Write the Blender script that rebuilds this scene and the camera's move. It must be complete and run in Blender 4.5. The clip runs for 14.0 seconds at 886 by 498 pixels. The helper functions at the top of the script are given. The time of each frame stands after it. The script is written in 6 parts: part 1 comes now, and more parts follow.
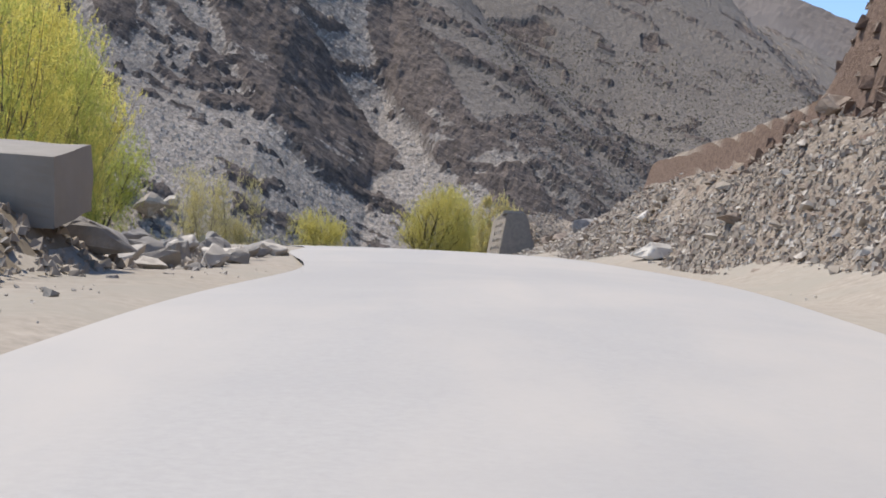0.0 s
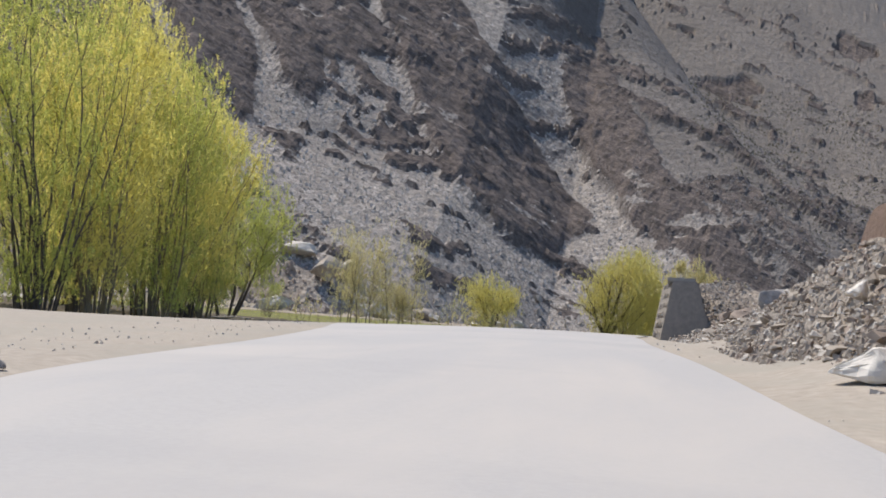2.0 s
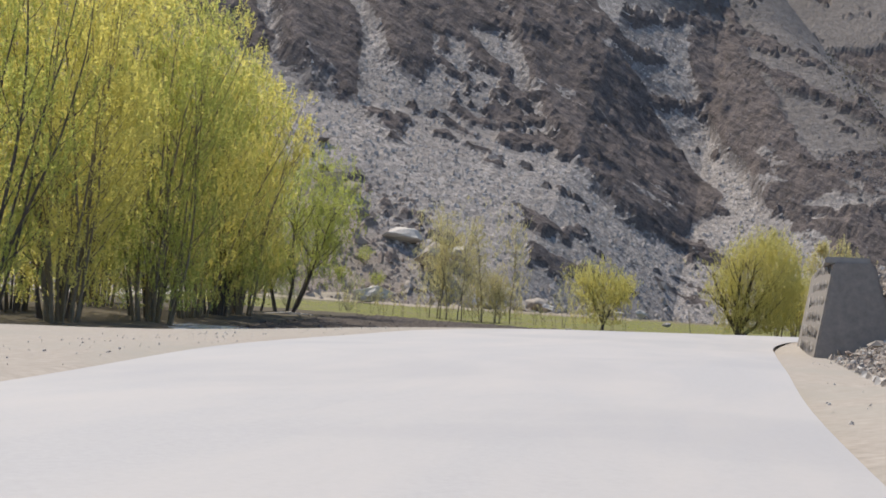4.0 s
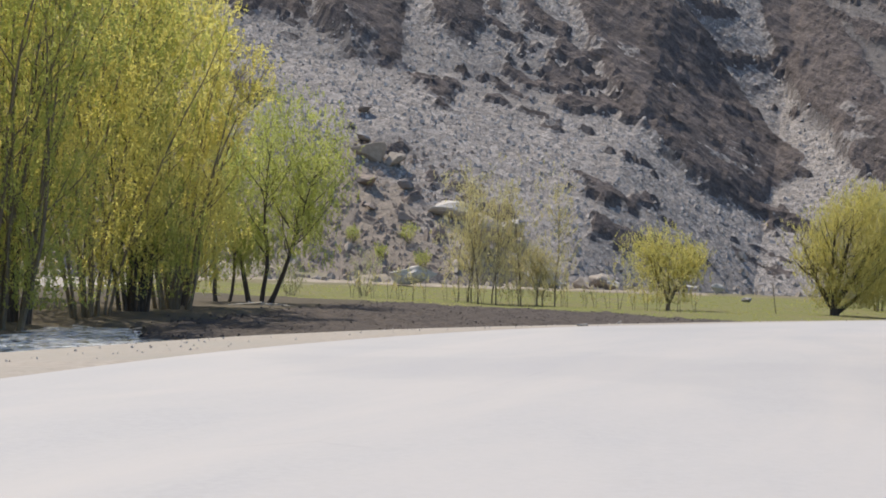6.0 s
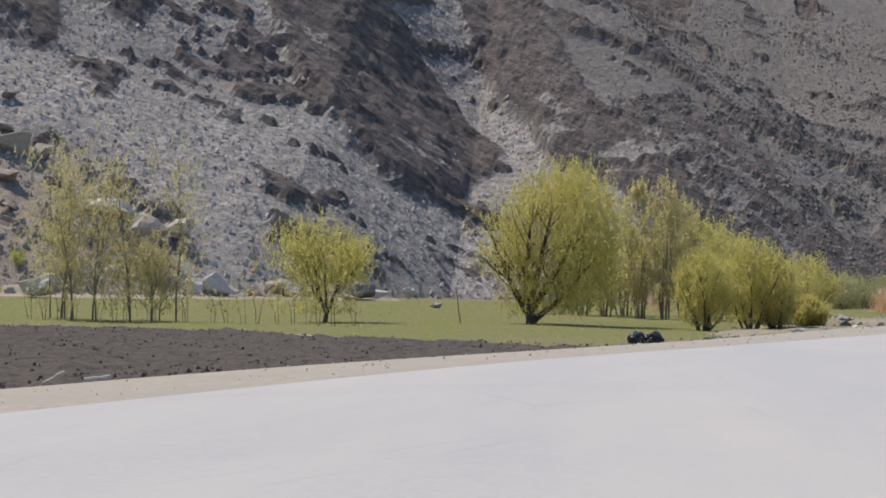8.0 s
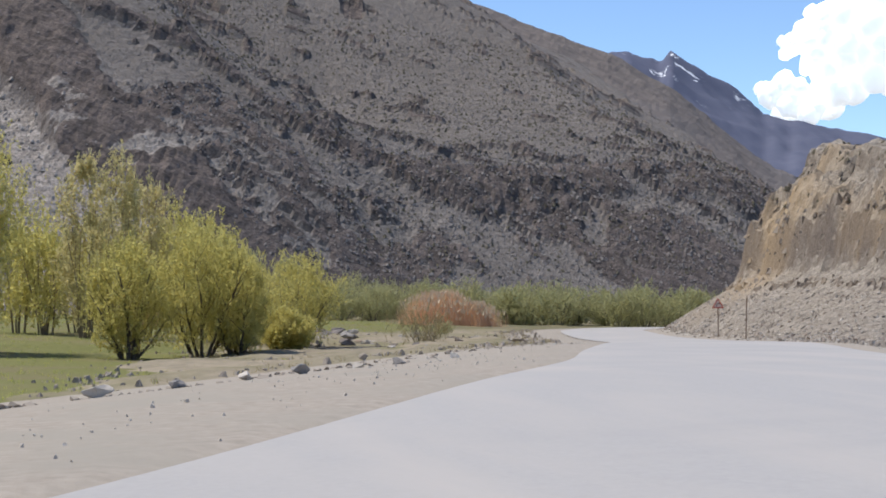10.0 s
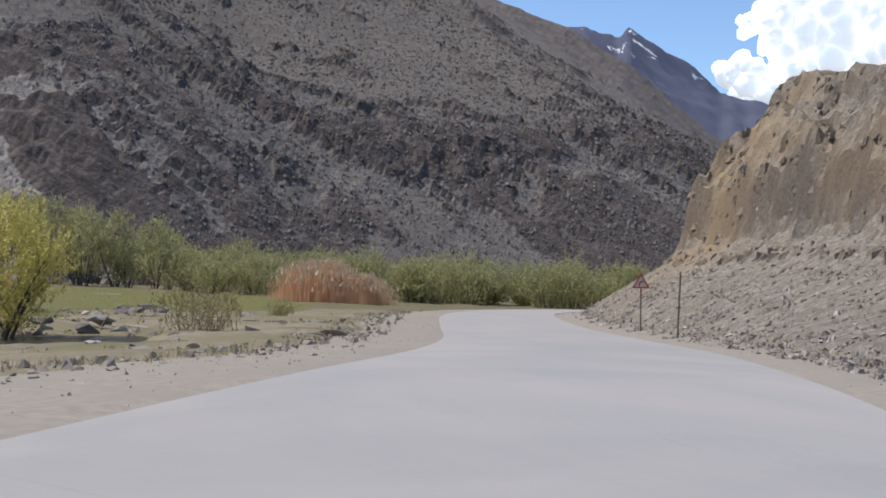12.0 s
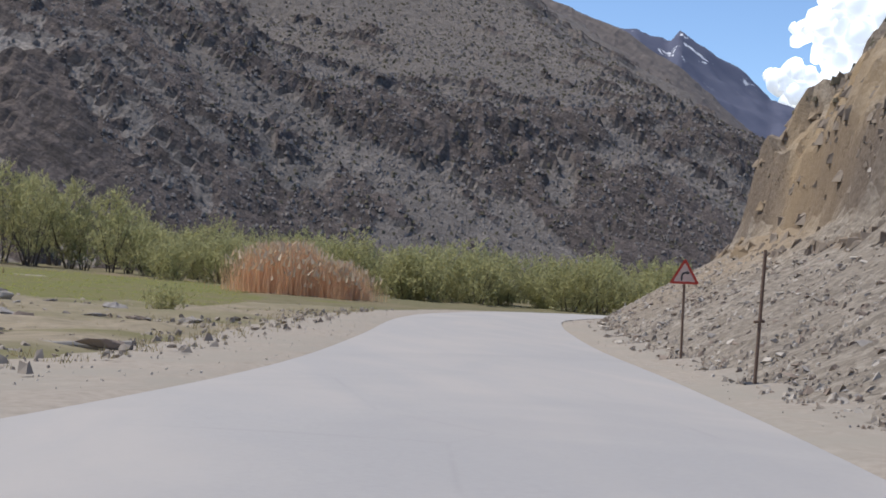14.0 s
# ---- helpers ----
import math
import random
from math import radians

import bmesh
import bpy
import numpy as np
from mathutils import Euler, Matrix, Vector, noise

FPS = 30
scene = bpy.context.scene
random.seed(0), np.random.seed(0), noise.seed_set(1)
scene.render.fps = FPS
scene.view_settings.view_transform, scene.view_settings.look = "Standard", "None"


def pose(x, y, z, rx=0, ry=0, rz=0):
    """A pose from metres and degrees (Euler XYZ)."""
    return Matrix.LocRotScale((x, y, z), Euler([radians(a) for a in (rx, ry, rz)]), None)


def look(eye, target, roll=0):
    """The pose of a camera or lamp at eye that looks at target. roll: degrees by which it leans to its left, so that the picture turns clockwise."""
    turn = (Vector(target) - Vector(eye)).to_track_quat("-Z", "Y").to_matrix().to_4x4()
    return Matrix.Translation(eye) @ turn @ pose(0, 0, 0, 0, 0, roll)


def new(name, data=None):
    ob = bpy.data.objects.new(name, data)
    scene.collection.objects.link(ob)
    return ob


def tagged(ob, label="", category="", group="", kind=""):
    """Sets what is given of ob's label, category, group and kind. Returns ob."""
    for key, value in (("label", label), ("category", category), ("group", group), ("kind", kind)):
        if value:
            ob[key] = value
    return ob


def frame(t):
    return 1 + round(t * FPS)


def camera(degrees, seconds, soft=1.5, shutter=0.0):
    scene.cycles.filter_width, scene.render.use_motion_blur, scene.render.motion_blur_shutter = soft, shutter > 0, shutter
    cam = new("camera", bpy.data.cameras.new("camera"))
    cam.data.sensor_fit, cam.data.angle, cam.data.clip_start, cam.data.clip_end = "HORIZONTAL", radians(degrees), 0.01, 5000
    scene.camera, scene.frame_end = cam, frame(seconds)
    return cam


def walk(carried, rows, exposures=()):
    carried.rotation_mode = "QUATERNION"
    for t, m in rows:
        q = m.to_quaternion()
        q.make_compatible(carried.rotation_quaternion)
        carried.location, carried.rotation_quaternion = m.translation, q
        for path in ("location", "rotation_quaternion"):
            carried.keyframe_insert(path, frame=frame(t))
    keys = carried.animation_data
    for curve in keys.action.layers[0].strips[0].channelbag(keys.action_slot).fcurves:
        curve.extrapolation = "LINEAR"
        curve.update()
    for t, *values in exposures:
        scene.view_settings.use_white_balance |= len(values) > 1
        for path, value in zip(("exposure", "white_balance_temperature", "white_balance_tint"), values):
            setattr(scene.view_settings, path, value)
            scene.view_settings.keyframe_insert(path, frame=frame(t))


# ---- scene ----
FIELD = 33.28
EXPO, SUN_STRENGTH, SKY_STRENGTH = 0.2, 3.6, 0.15
cam = camera(FIELD, 14.0, 1.8)
# seconds, place, turn
ROWS = (
    (0, 4.16, 44.74, 0.097, 90.607, -2.410, 0.629),
    (0.1, 4.33, 45.44, 0.134, 90.599, -2.604, 1.054),
    (0.2, 4.50, 46.12, 0.179, 90.594, -2.805, 1.474),
    (0.3, 4.68, 46.81, 0.223, 90.587, -2.997, 1.894),
    (0.4, 4.84, 47.52, 0.268, 90.571, -3.155, 2.320),
    (0.5, 5.00, 48.28, 0.312, 90.539, -3.257, 2.755),
    (0.6, 5.16, 49.10, 0.353, 90.477, -3.270, 3.214),
    (0.7, 5.31, 49.95, 0.394, 90.389, -3.226, 3.693),
    (0.8, 5.45, 50.84, 0.434, 90.297, -3.148, 4.171),
    (0.9, 5.58, 51.76, 0.475, 90.225, -3.065, 4.626),
    (1, 5.70, 52.71, 0.512, 90.199, -3.037, 5.037),
    (1.1, 5.82, 53.68, 0.570, 90.192, -2.966, 5.386),
    (1.2, 5.93, 54.70, 0.624, 90.196, -2.928, 5.686),
    (1.3, 6.02, 55.74, 0.679, 90.237, -2.896, 5.966),
    (1.4, 6.11, 56.80, 0.730, 90.343, -2.875, 6.255),
    (1.5, 6.19, 57.87, 0.771, 90.542, -2.873, 6.579),
    (1.6, 6.25, 58.94, 0.810, 90.906, -2.879, 6.966),
    (1.7, 6.31, 60.03, 0.838, 91.413, -2.900, 7.392),
    (1.8, 6.36, 61.13, 0.863, 91.960, -2.934, 7.824),
    (1.9, 6.40, 62.23, 0.887, 92.444, -2.983, 8.226),
    (2, 6.43, 63.36, 0.910, 92.763, -3.051, 8.565),
    (2.1, 6.47, 64.43, 0.947, 92.862, -3.167, 8.812),
    (2.2, 6.49, 65.53, 0.980, 92.816, -3.333, 8.995),
    (2.3, 6.51, 66.63, 1.014, 92.696, -3.500, 9.151),
    (2.4, 6.51, 67.74, 1.048, 92.579, -3.619, 9.317),
    (2.5, 6.51, 68.85, 1.083, 92.538, -3.646, 9.530),
    (2.6, 6.49, 69.98, 1.114, 92.596, -3.533, 9.803),
    (2.7, 6.46, 71.12, 1.146, 92.701, -3.320, 10.111),
    (2.8, 6.42, 72.26, 1.178, 92.823, -3.063, 10.436),
    (2.9, 6.38, 73.39, 1.210, 92.930, -2.824, 10.760),
    (3, 6.34, 74.51, 1.247, 92.987, -2.668, 11.059),
    (3.1, 6.31, 75.58, 1.275, 93.001, -2.594, 11.336),
    (3.2, 6.28, 76.63, 1.308, 92.984, -2.577, 11.597),
    (3.3, 6.24, 77.68, 1.341, 92.943, -2.590, 11.850),
    (3.4, 6.20, 78.73, 1.374, 92.880, -2.613, 12.103),
    (3.5, 6.15, 79.79, 1.402, 92.796, -2.637, 12.360),
    (3.6, 6.10, 80.87, 1.444, 92.567, -2.649, 12.655),
    (3.7, 6.02, 82.01, 1.475, 92.344, -2.646, 12.903),
    (4, 5.88, 85.26, 1.560, 92.058, -2.543, 13.616),
    (4.3, 5.71, 88.59, 1.621, 91.585, -2.410, 14.168),
    (4.6, 5.50, 92.03, 1.664, 91.060, -2.240, 14.609),
    (4.9, 5.24, 95.62, 1.692, 90.614, -2.021, 14.987),
    (5.2, 4.94, 99.40, 1.709, 90.380, -1.746, 15.354),
    (5.5, 4.58, 103.40, 1.722, 90.490, -1.404, 15.765),
    (5.8, 4.16, 107.66, 1.734, 91.078, -0.987, 16.280),
    (5.9, 3.94, 109.08, 1.759, 91.057, -0.869, 16.450),
    (6, 3.72, 110.61, 1.777, 91.191, -0.697, 16.616),
    (6.1, 3.60, 112.05, 1.767, 91.547, -0.553, 16.808),
    (6.2, 3.49, 113.51, 1.765, 92.010, -0.396, 17.056),
    (6.3, 3.40, 114.97, 1.761, 92.465, -0.234, 17.275),
    (6.4, 3.31, 116.40, 1.757, 92.791, -0.063, 17.382),
    (6.5, 3.24, 117.82, 1.751, 92.870, 0.124, 17.294),
    (6.6, 3.19, 119.13, 1.746, 92.590, 0.344, 16.951),
    (6.7, 3.16, 120.41, 1.738, 92.031, 0.599, 16.407),
    (6.8, 3.14, 121.67, 1.730, 91.360, 0.854, 15.742),
    (6.9, 3.12, 122.96, 1.723, 90.742, 1.077, 15.037),
    (7, 3.11, 124.27, 1.718, 90.348, 1.229, 14.382),
    (7.1, 3.08, 125.71, 1.720, 90.200, 1.324, 13.821),
    (7.2, 3.06, 127.16, 1.724, 90.197, 1.366, 13.299),
    (7.3, 3.05, 128.65, 1.729, 90.287, 1.367, 12.753),
    (7.4, 3.05, 130.13, 1.734, 90.422, 1.332, 12.119),
    (7.5, 3.06, 131.61, 1.739, 90.551, 1.264, 11.333),
    (7.6, 3.11, 133.05, 1.743, 90.696, 1.140, 10.334),
    (7.7, 3.16, 134.49, 1.748, 90.888, 0.945, 9.161),
    (7.8, 3.23, 135.93, 1.753, 91.098, 0.734, 7.910),
    (7.9, 3.33, 137.36, 1.757, 91.297, 0.557, 6.674),
    (8, 3.45, 138.79, 1.756, 91.457, 0.464, 5.554),
    (8.1, 3.60, 140.20, 1.765, 91.559, 0.492, 4.557),
    (8.2, 3.77, 141.61, 1.770, 91.630, 0.602, 3.634),
    (8.3, 3.96, 143.01, 1.774, 91.686, 0.747, 2.751),
    (8.4, 4.18, 144.41, 1.775, 91.748, 0.877, 1.878),
    (8.5, 4.43, 145.81, 1.775, 91.832, 0.943, 0.986),
    (8.6, 4.72, 147.20, 1.759, 91.960, 0.934, 0.085),
    (8.7, 5.04, 148.59, 1.742, 92.115, 0.890, -0.807),
    (8.8, 5.38, 149.98, 1.722, 92.273, 0.816, -1.703),
    (8.9, 5.74, 151.38, 1.701, 92.405, 0.722, -2.610),
    (9, 6.11, 152.79, 1.682, 92.505, 0.609, -3.569),
    (9.1, 6.47, 154.34, 1.673, 92.426, 0.339, -4.828),
    (9.2, 6.99, 155.97, 1.668, 92.276, 0.126, -5.813),
    (9.5, 8.46, 160.64, 1.635, 92.165, 0.144, -8.415),
    (9.8, 10.44, 165.71, 1.622, 91.905, 0.320, -10.353),
    (10.1, 12.75, 170.98, 1.618, 91.561, 0.563, -11.724),
    (10.4, 15.21, 176.24, 1.615, 91.199, 0.781, -12.623),
    (10.7, 17.63, 181.31, 1.602, 90.884, 0.886, -13.143),
    (11, 19.83, 185.97, 1.569, 90.681, 0.786, -13.373),
    (11.3, 21.62, 190.04, 1.508, 90.656, 0.390, -13.406),
    (11.4, 22.22, 191.47, 1.496, 90.722, 0.065, -13.688),
    (11.5, 22.75, 192.74, 1.477, 90.820, -0.316, -13.773),
    (11.6, 23.23, 193.92, 1.443, 90.824, -0.444, -13.697),
    (11.7, 23.71, 195.10, 1.412, 90.818, -0.521, -13.571),
    (11.8, 24.19, 196.27, 1.379, 90.797, -0.569, -13.413),
    (11.9, 24.68, 197.45, 1.346, 90.754, -0.602, -13.240),
    (12, 25.16, 198.65, 1.311, 90.682, -0.639, -13.070),
    (12.1, 25.67, 199.91, 1.281, 90.555, -0.650, -12.890),
    (12.2, 26.17, 201.17, 1.248, 90.379, -0.634, -12.692),
    (12.3, 26.68, 202.45, 1.215, 90.191, -0.619, -12.490),
    (12.4, 27.19, 203.74, 1.182, 90.029, -0.633, -12.298),
    (12.5, 27.71, 205.05, 1.150, 89.931, -0.708, -12.131),
    (12.6, 28.22, 206.35, 1.117, 89.919, -0.852, -11.980),
    (12.7, 28.74, 207.66, 1.085, 89.966, -1.046, -11.835),
    (12.8, 29.27, 208.99, 1.054, 90.042, -1.276, -11.710),
    (12.9, 29.79, 210.35, 1.023, 90.113, -1.524, -11.619),
    (13, 30.31, 211.72, 0.992, 90.150, -1.782, -11.574),
    (13.1, 30.87, 213.24, 0.968, 90.133, -2.068, -11.601),
    (13.2, 31.44, 214.82, 0.945, 90.084, -2.410, -11.694),
    (13.3, 32.00, 216.40, 0.922, 90.030, -2.747, -11.809),
    (13.4, 32.54, 217.93, 0.897, 89.997, -3.026, -11.903),
    (13.5, 33.06, 219.38, 0.870, 90.010, -3.188, -11.932),
    (13.6, 33.49, 220.59, 0.830, 90.082, -3.214, -11.888),
    (13.7, 33.91, 221.72, 0.788, 90.194, -3.128, -11.795),
    (13.8, 34.30, 222.79, 0.744, 90.330, -2.981, -11.673),
    (13.9, 34.69, 223.85, 0.699, 90.472, -2.818, -11.543),
    (14, 35.07, 224.92, 0.658, 90.601, -2.684, -11.430),
)

def walk_rows():
    return [(t, pose(x, y, z, rx, ry, rz)) for t, x, y, z, rx, ry, rz in ROWS]


walk(cam, walk_rows(), [(0.0, EXPO + 0.41, 6780, 9), (6.0, EXPO + 0.41, 6850, 9), (6.6, EXPO + 0.38, 6820, 9), (7.3, EXPO + 0.25, 6760, 9), (8.5, EXPO + 0.25, 6680, 9), (9.2, EXPO + 0.3, 6620, 9), (11.3, EXPO - 0.04, 6520, 10), (14.0, EXPO - 0.02, 6520, 10)])

# ---- daylight: high sun behind the valley's left side, clear sky ----
SUN_AZIMUTH, SUN_HEIGHT = radians(-64), radians(63)      # azimuth from +y towards +x
to_sun = Vector((math.sin(SUN_AZIMUTH) * math.cos(SUN_HEIGHT), math.cos(SUN_AZIMUTH) * math.cos(SUN_HEIGHT), math.sin(SUN_HEIGHT)))
world = bpy.data.worlds.new("world")
scene.world = world
world.use_nodes = True
wn, wl = world.node_tree.nodes, world.node_tree.links
wn.clear()
sky = wn.new("ShaderNodeTexSky")
sky.sky_type = "NISHITA"
sky.sun_disc = False
sky.sun_elevation, sky.sun_rotation = SUN_HEIGHT, SUN_AZIMUTH
sky.altitude, sky.air_density, sky.dust_density, sky.ozone_density = 3000, 1.0, 0.15, 4.0
back = wn.new("ShaderNodeBackground")
back.inputs["Strength"].default_value = SKY_STRENGTH
wl.new(sky.outputs[0], back.inputs["Color"])
wo = wn.new("ShaderNodeOutputWorld")
wl.new(back.outputs[0], wo.inputs["Surface"])
sun = new("sun", bpy.data.lights.new("sun", "SUN"))
sun.data.energy, sun.data.angle, sun.data.color = SUN_STRENGTH, radians(0.6), (1.0, 0.955, 0.9)
sun.matrix_world = look(to_sun * 100, (0, 0, 0))

# ---- small tools ----
def lattice(ix, iy, seed):
    h = (ix.astype(np.int64) * 374761393 + iy.astype(np.int64) * 668265263 + seed * 1442695041) & 0xFFFFFFFF
    h = ((h ^ (h >> 13)) * 1274126177) & 0xFFFFFFFF
    return ((h ^ (h >> 16)) & 0xFFFFFF) / float(0xFFFFFF)


def smooth_noise(x, y, seed=0):
    """Value noise from -1 to 1 on arrays."""
    fx, fy = np.floor(x), np.floor(y)
    u, v = x - fx, y - fy
    u, v = u * u * u * (u * (u * 6 - 15) + 10), v * v * v * (v * (v * 6 - 15) + 10)
    a, b = lattice(fx, fy, seed), lattice(fx + 1, fy, seed)
    c, d = lattice(fx, fy + 1, seed), lattice(fx + 1, fy + 1, seed)
    return 2 * ((a * (1 - u) + b * u) * (1 - v) + (c * (1 - u) + d * u) * v) - 1


def fractal(x, y, size, octaves=5, rough=0.5, seed=0, ridged=False):
    x, y = np.asarray(x, float), np.asarray(y, float)
    out, amp, total = 0.0, 1.0, 0.0
    for k in range(octaves):
        n = smooth_noise(x / size + 17.3 * k, y / size - 9.1 * k, seed + k)
        out = out + amp * ((1 - 2 * np.abs(n)) if ridged else n)
        total += amp
        amp *= rough
        size *= 0.5
    return out / total


def step(a, b, v):
    s = np.clip((np.asarray(v, float) - a) / (b - a), 0, 1)
    return s * s * (3 - 2 * s)


def mesh_of(name, verts, faces, material, smooth=False):
    me = bpy.data.meshes.new(name)
    if isinstance(faces, np.ndarray):
        sides = faces.shape[1]
        me.vertices.add(len(verts))
        me.vertices.foreach_set("co", np.asarray(verts, np.float32).ravel())
        me.loops.add(faces.size)
        me.loops.foreach_set("vertex_index", faces.astype(np.int32).ravel())
        me.polygons.add(len(faces))
        me.polygons.foreach_set("loop_start", np.arange(0, faces.size, sides, dtype=np.int32))
        me.update(calc_edges=True)
    else:
        me.from_pydata(verts, [], faces)
        me.update()
    me.shade_smooth() if smooth else me.shade_flat()
    for m in material if isinstance(material, (list, tuple)) else (material,):
        me.materials.append(m)
    return me


def sheet(name, xs, ys, height, material, smooth=True, bend=None):
    """A height field over a grid, as one object."""
    gx, gy = np.meshgrid(xs, ys)
    if bend is not None:
        gx, gy = bend(gx, gy)
    gz = height(gx, gy)
    verts = np.stack([gx.ravel(), gy.ravel(), gz.ravel()], 1)
    n, m = len(xs), len(ys)
    i = (np.arange(m - 1)[:, None] * n + np.arange(n - 1)[None]).ravel()
    faces = np.stack([i, i + 1, i + n + 1, i + n], 1)
    return new(name, mesh_of(name, verts, faces, material, smooth))


def part(name, bm, material, parent, label="", smooth=False):
    me = bpy.data.meshes.new(name)
    bm.to_mesh(me)
    bm.free()
    if smooth:
        me.shade_smooth()
    me.materials.append(material)
    ob = new(name, me)
    ob.parent = parent
    return tagged(ob, label)


def child(name, me, parent, label=""):
    ob = new(name, me)
    ob.parent = parent
    return tagged(ob, label)


def thing(name, label, category, at=(0, 0, 0), turn=0.0, group="", kind=""):
    ob = new(name)
    ob.empty_display_size = 0.2
    ob.matrix_basis = pose(*at, 0, 0, turn)
    return tagged(ob, label, category, group, kind)

# ---- materials ----
def material(name, rough=0.9, metal=0.0, spec=0.3):
    m = bpy.data.materials.new(name)
    m.use_nodes = True
    nodes, links = m.node_tree.nodes, m.node_tree.links
    b = nodes["Principled BSDF"]
    b.inputs["Roughness"].default_value, b.inputs["Metallic"].default_value = rough, metal
    b.inputs["Specular IOR Level"].default_value = spec
    return m, nodes, links, b


def coords(nodes, links, scale=(1, 1, 1), turn=(0, 0, 0), local=False):
    tc, mp = nodes.new("ShaderNodeTexCoord"), nodes.new("ShaderNodeMapping")
    if local:
        links.new(tc.outputs["Object"], mp.inputs["Vector"])
    else:
        geo = nodes.new("ShaderNodeNewGeometry")
        links.new(geo.outputs["Position"], mp.inputs["Vector"])
    mp.inputs["Scale"].default_value, mp.inputs["Rotation"].default_value = scale, turn
    return mp.outputs[0]


def tex_noise(nodes, links, vec, scale, detail=6, rough=0.6, distort=0.0):
    n = nodes.new("ShaderNodeTexNoise")
    n.inputs["Scale"].default_value, n.inputs["Detail"].default_value = scale, detail
    n.inputs["Roughness"].default_value, n.inputs["Distortion"].default_value = rough, distort
    links.new(vec, n.inputs["Vector"])
    return n.outputs["Fac"]


def tex_cells(nodes, links, vec, scale, out="Color", feature="F1"):
    n = nodes.new("ShaderNodeTexVoronoi")
    n.feature = feature
    n.inputs["Scale"].default_value = scale
    links.new(vec, n.inputs["Vector"])
    return n.outputs[out]


def ramp(nodes, links, fac, *stops):
    r = nodes.new("ShaderNodeValToRGB")
    el = r.color_ramp.elements
    while len(el) < len(stops):
        el.new(0.5)
    for e, (at, c) in zip(el, stops):
        e.position, e.color = at, (*c, 1) if not isinstance(c, float) else (c, c, c, 1)
    links.new(fac, r.inputs["Fac"])
    return r.outputs["Color"]


def mix(nodes, links, fac, a, b, mode="MIX"):
    n = nodes.new("ShaderNodeMix")
    n.data_type, n.blend_type = "RGBA", mode
    for key, v in ((0, fac), (6, a), (7, b)):
        if isinstance(v, (int, float)):
            n.inputs[key].default_value = v
        elif isinstance(v, tuple):
            n.inputs[key].default_value = (*v, 1)
        else:
            links.new(v, n.inputs[key])
    return n.outputs[2]


def relief(nodes, links, b, height, strength=0.5, distance=0.1, under=None):
    n = nodes.new("ShaderNodeBump")
    n.inputs["Strength"].default_value, n.inputs["Distance"].default_value = strength, distance
    links.new(height, n.inputs["Height"])
    if under is not None:
        links.new(under, n.inputs["Normal"])
    links.new(n.outputs[0], b.inputs["Normal"])
    return n.outputs[0]


def steepness(nodes, links, low, high):
    geo, sep = nodes.new("ShaderNodeNewGeometry"), nodes.new("ShaderNodeSeparateXYZ")
    links.new(geo.outputs["Normal"], sep.inputs[0])
    r = nodes.new("ShaderNodeMapRange")
    r.inputs["From Min"].default_value, r.inputs["From Max"].default_value = high, low
    links.new(sep.outputs["Z"], r.inputs["Value"])
    return r.outputs[0]


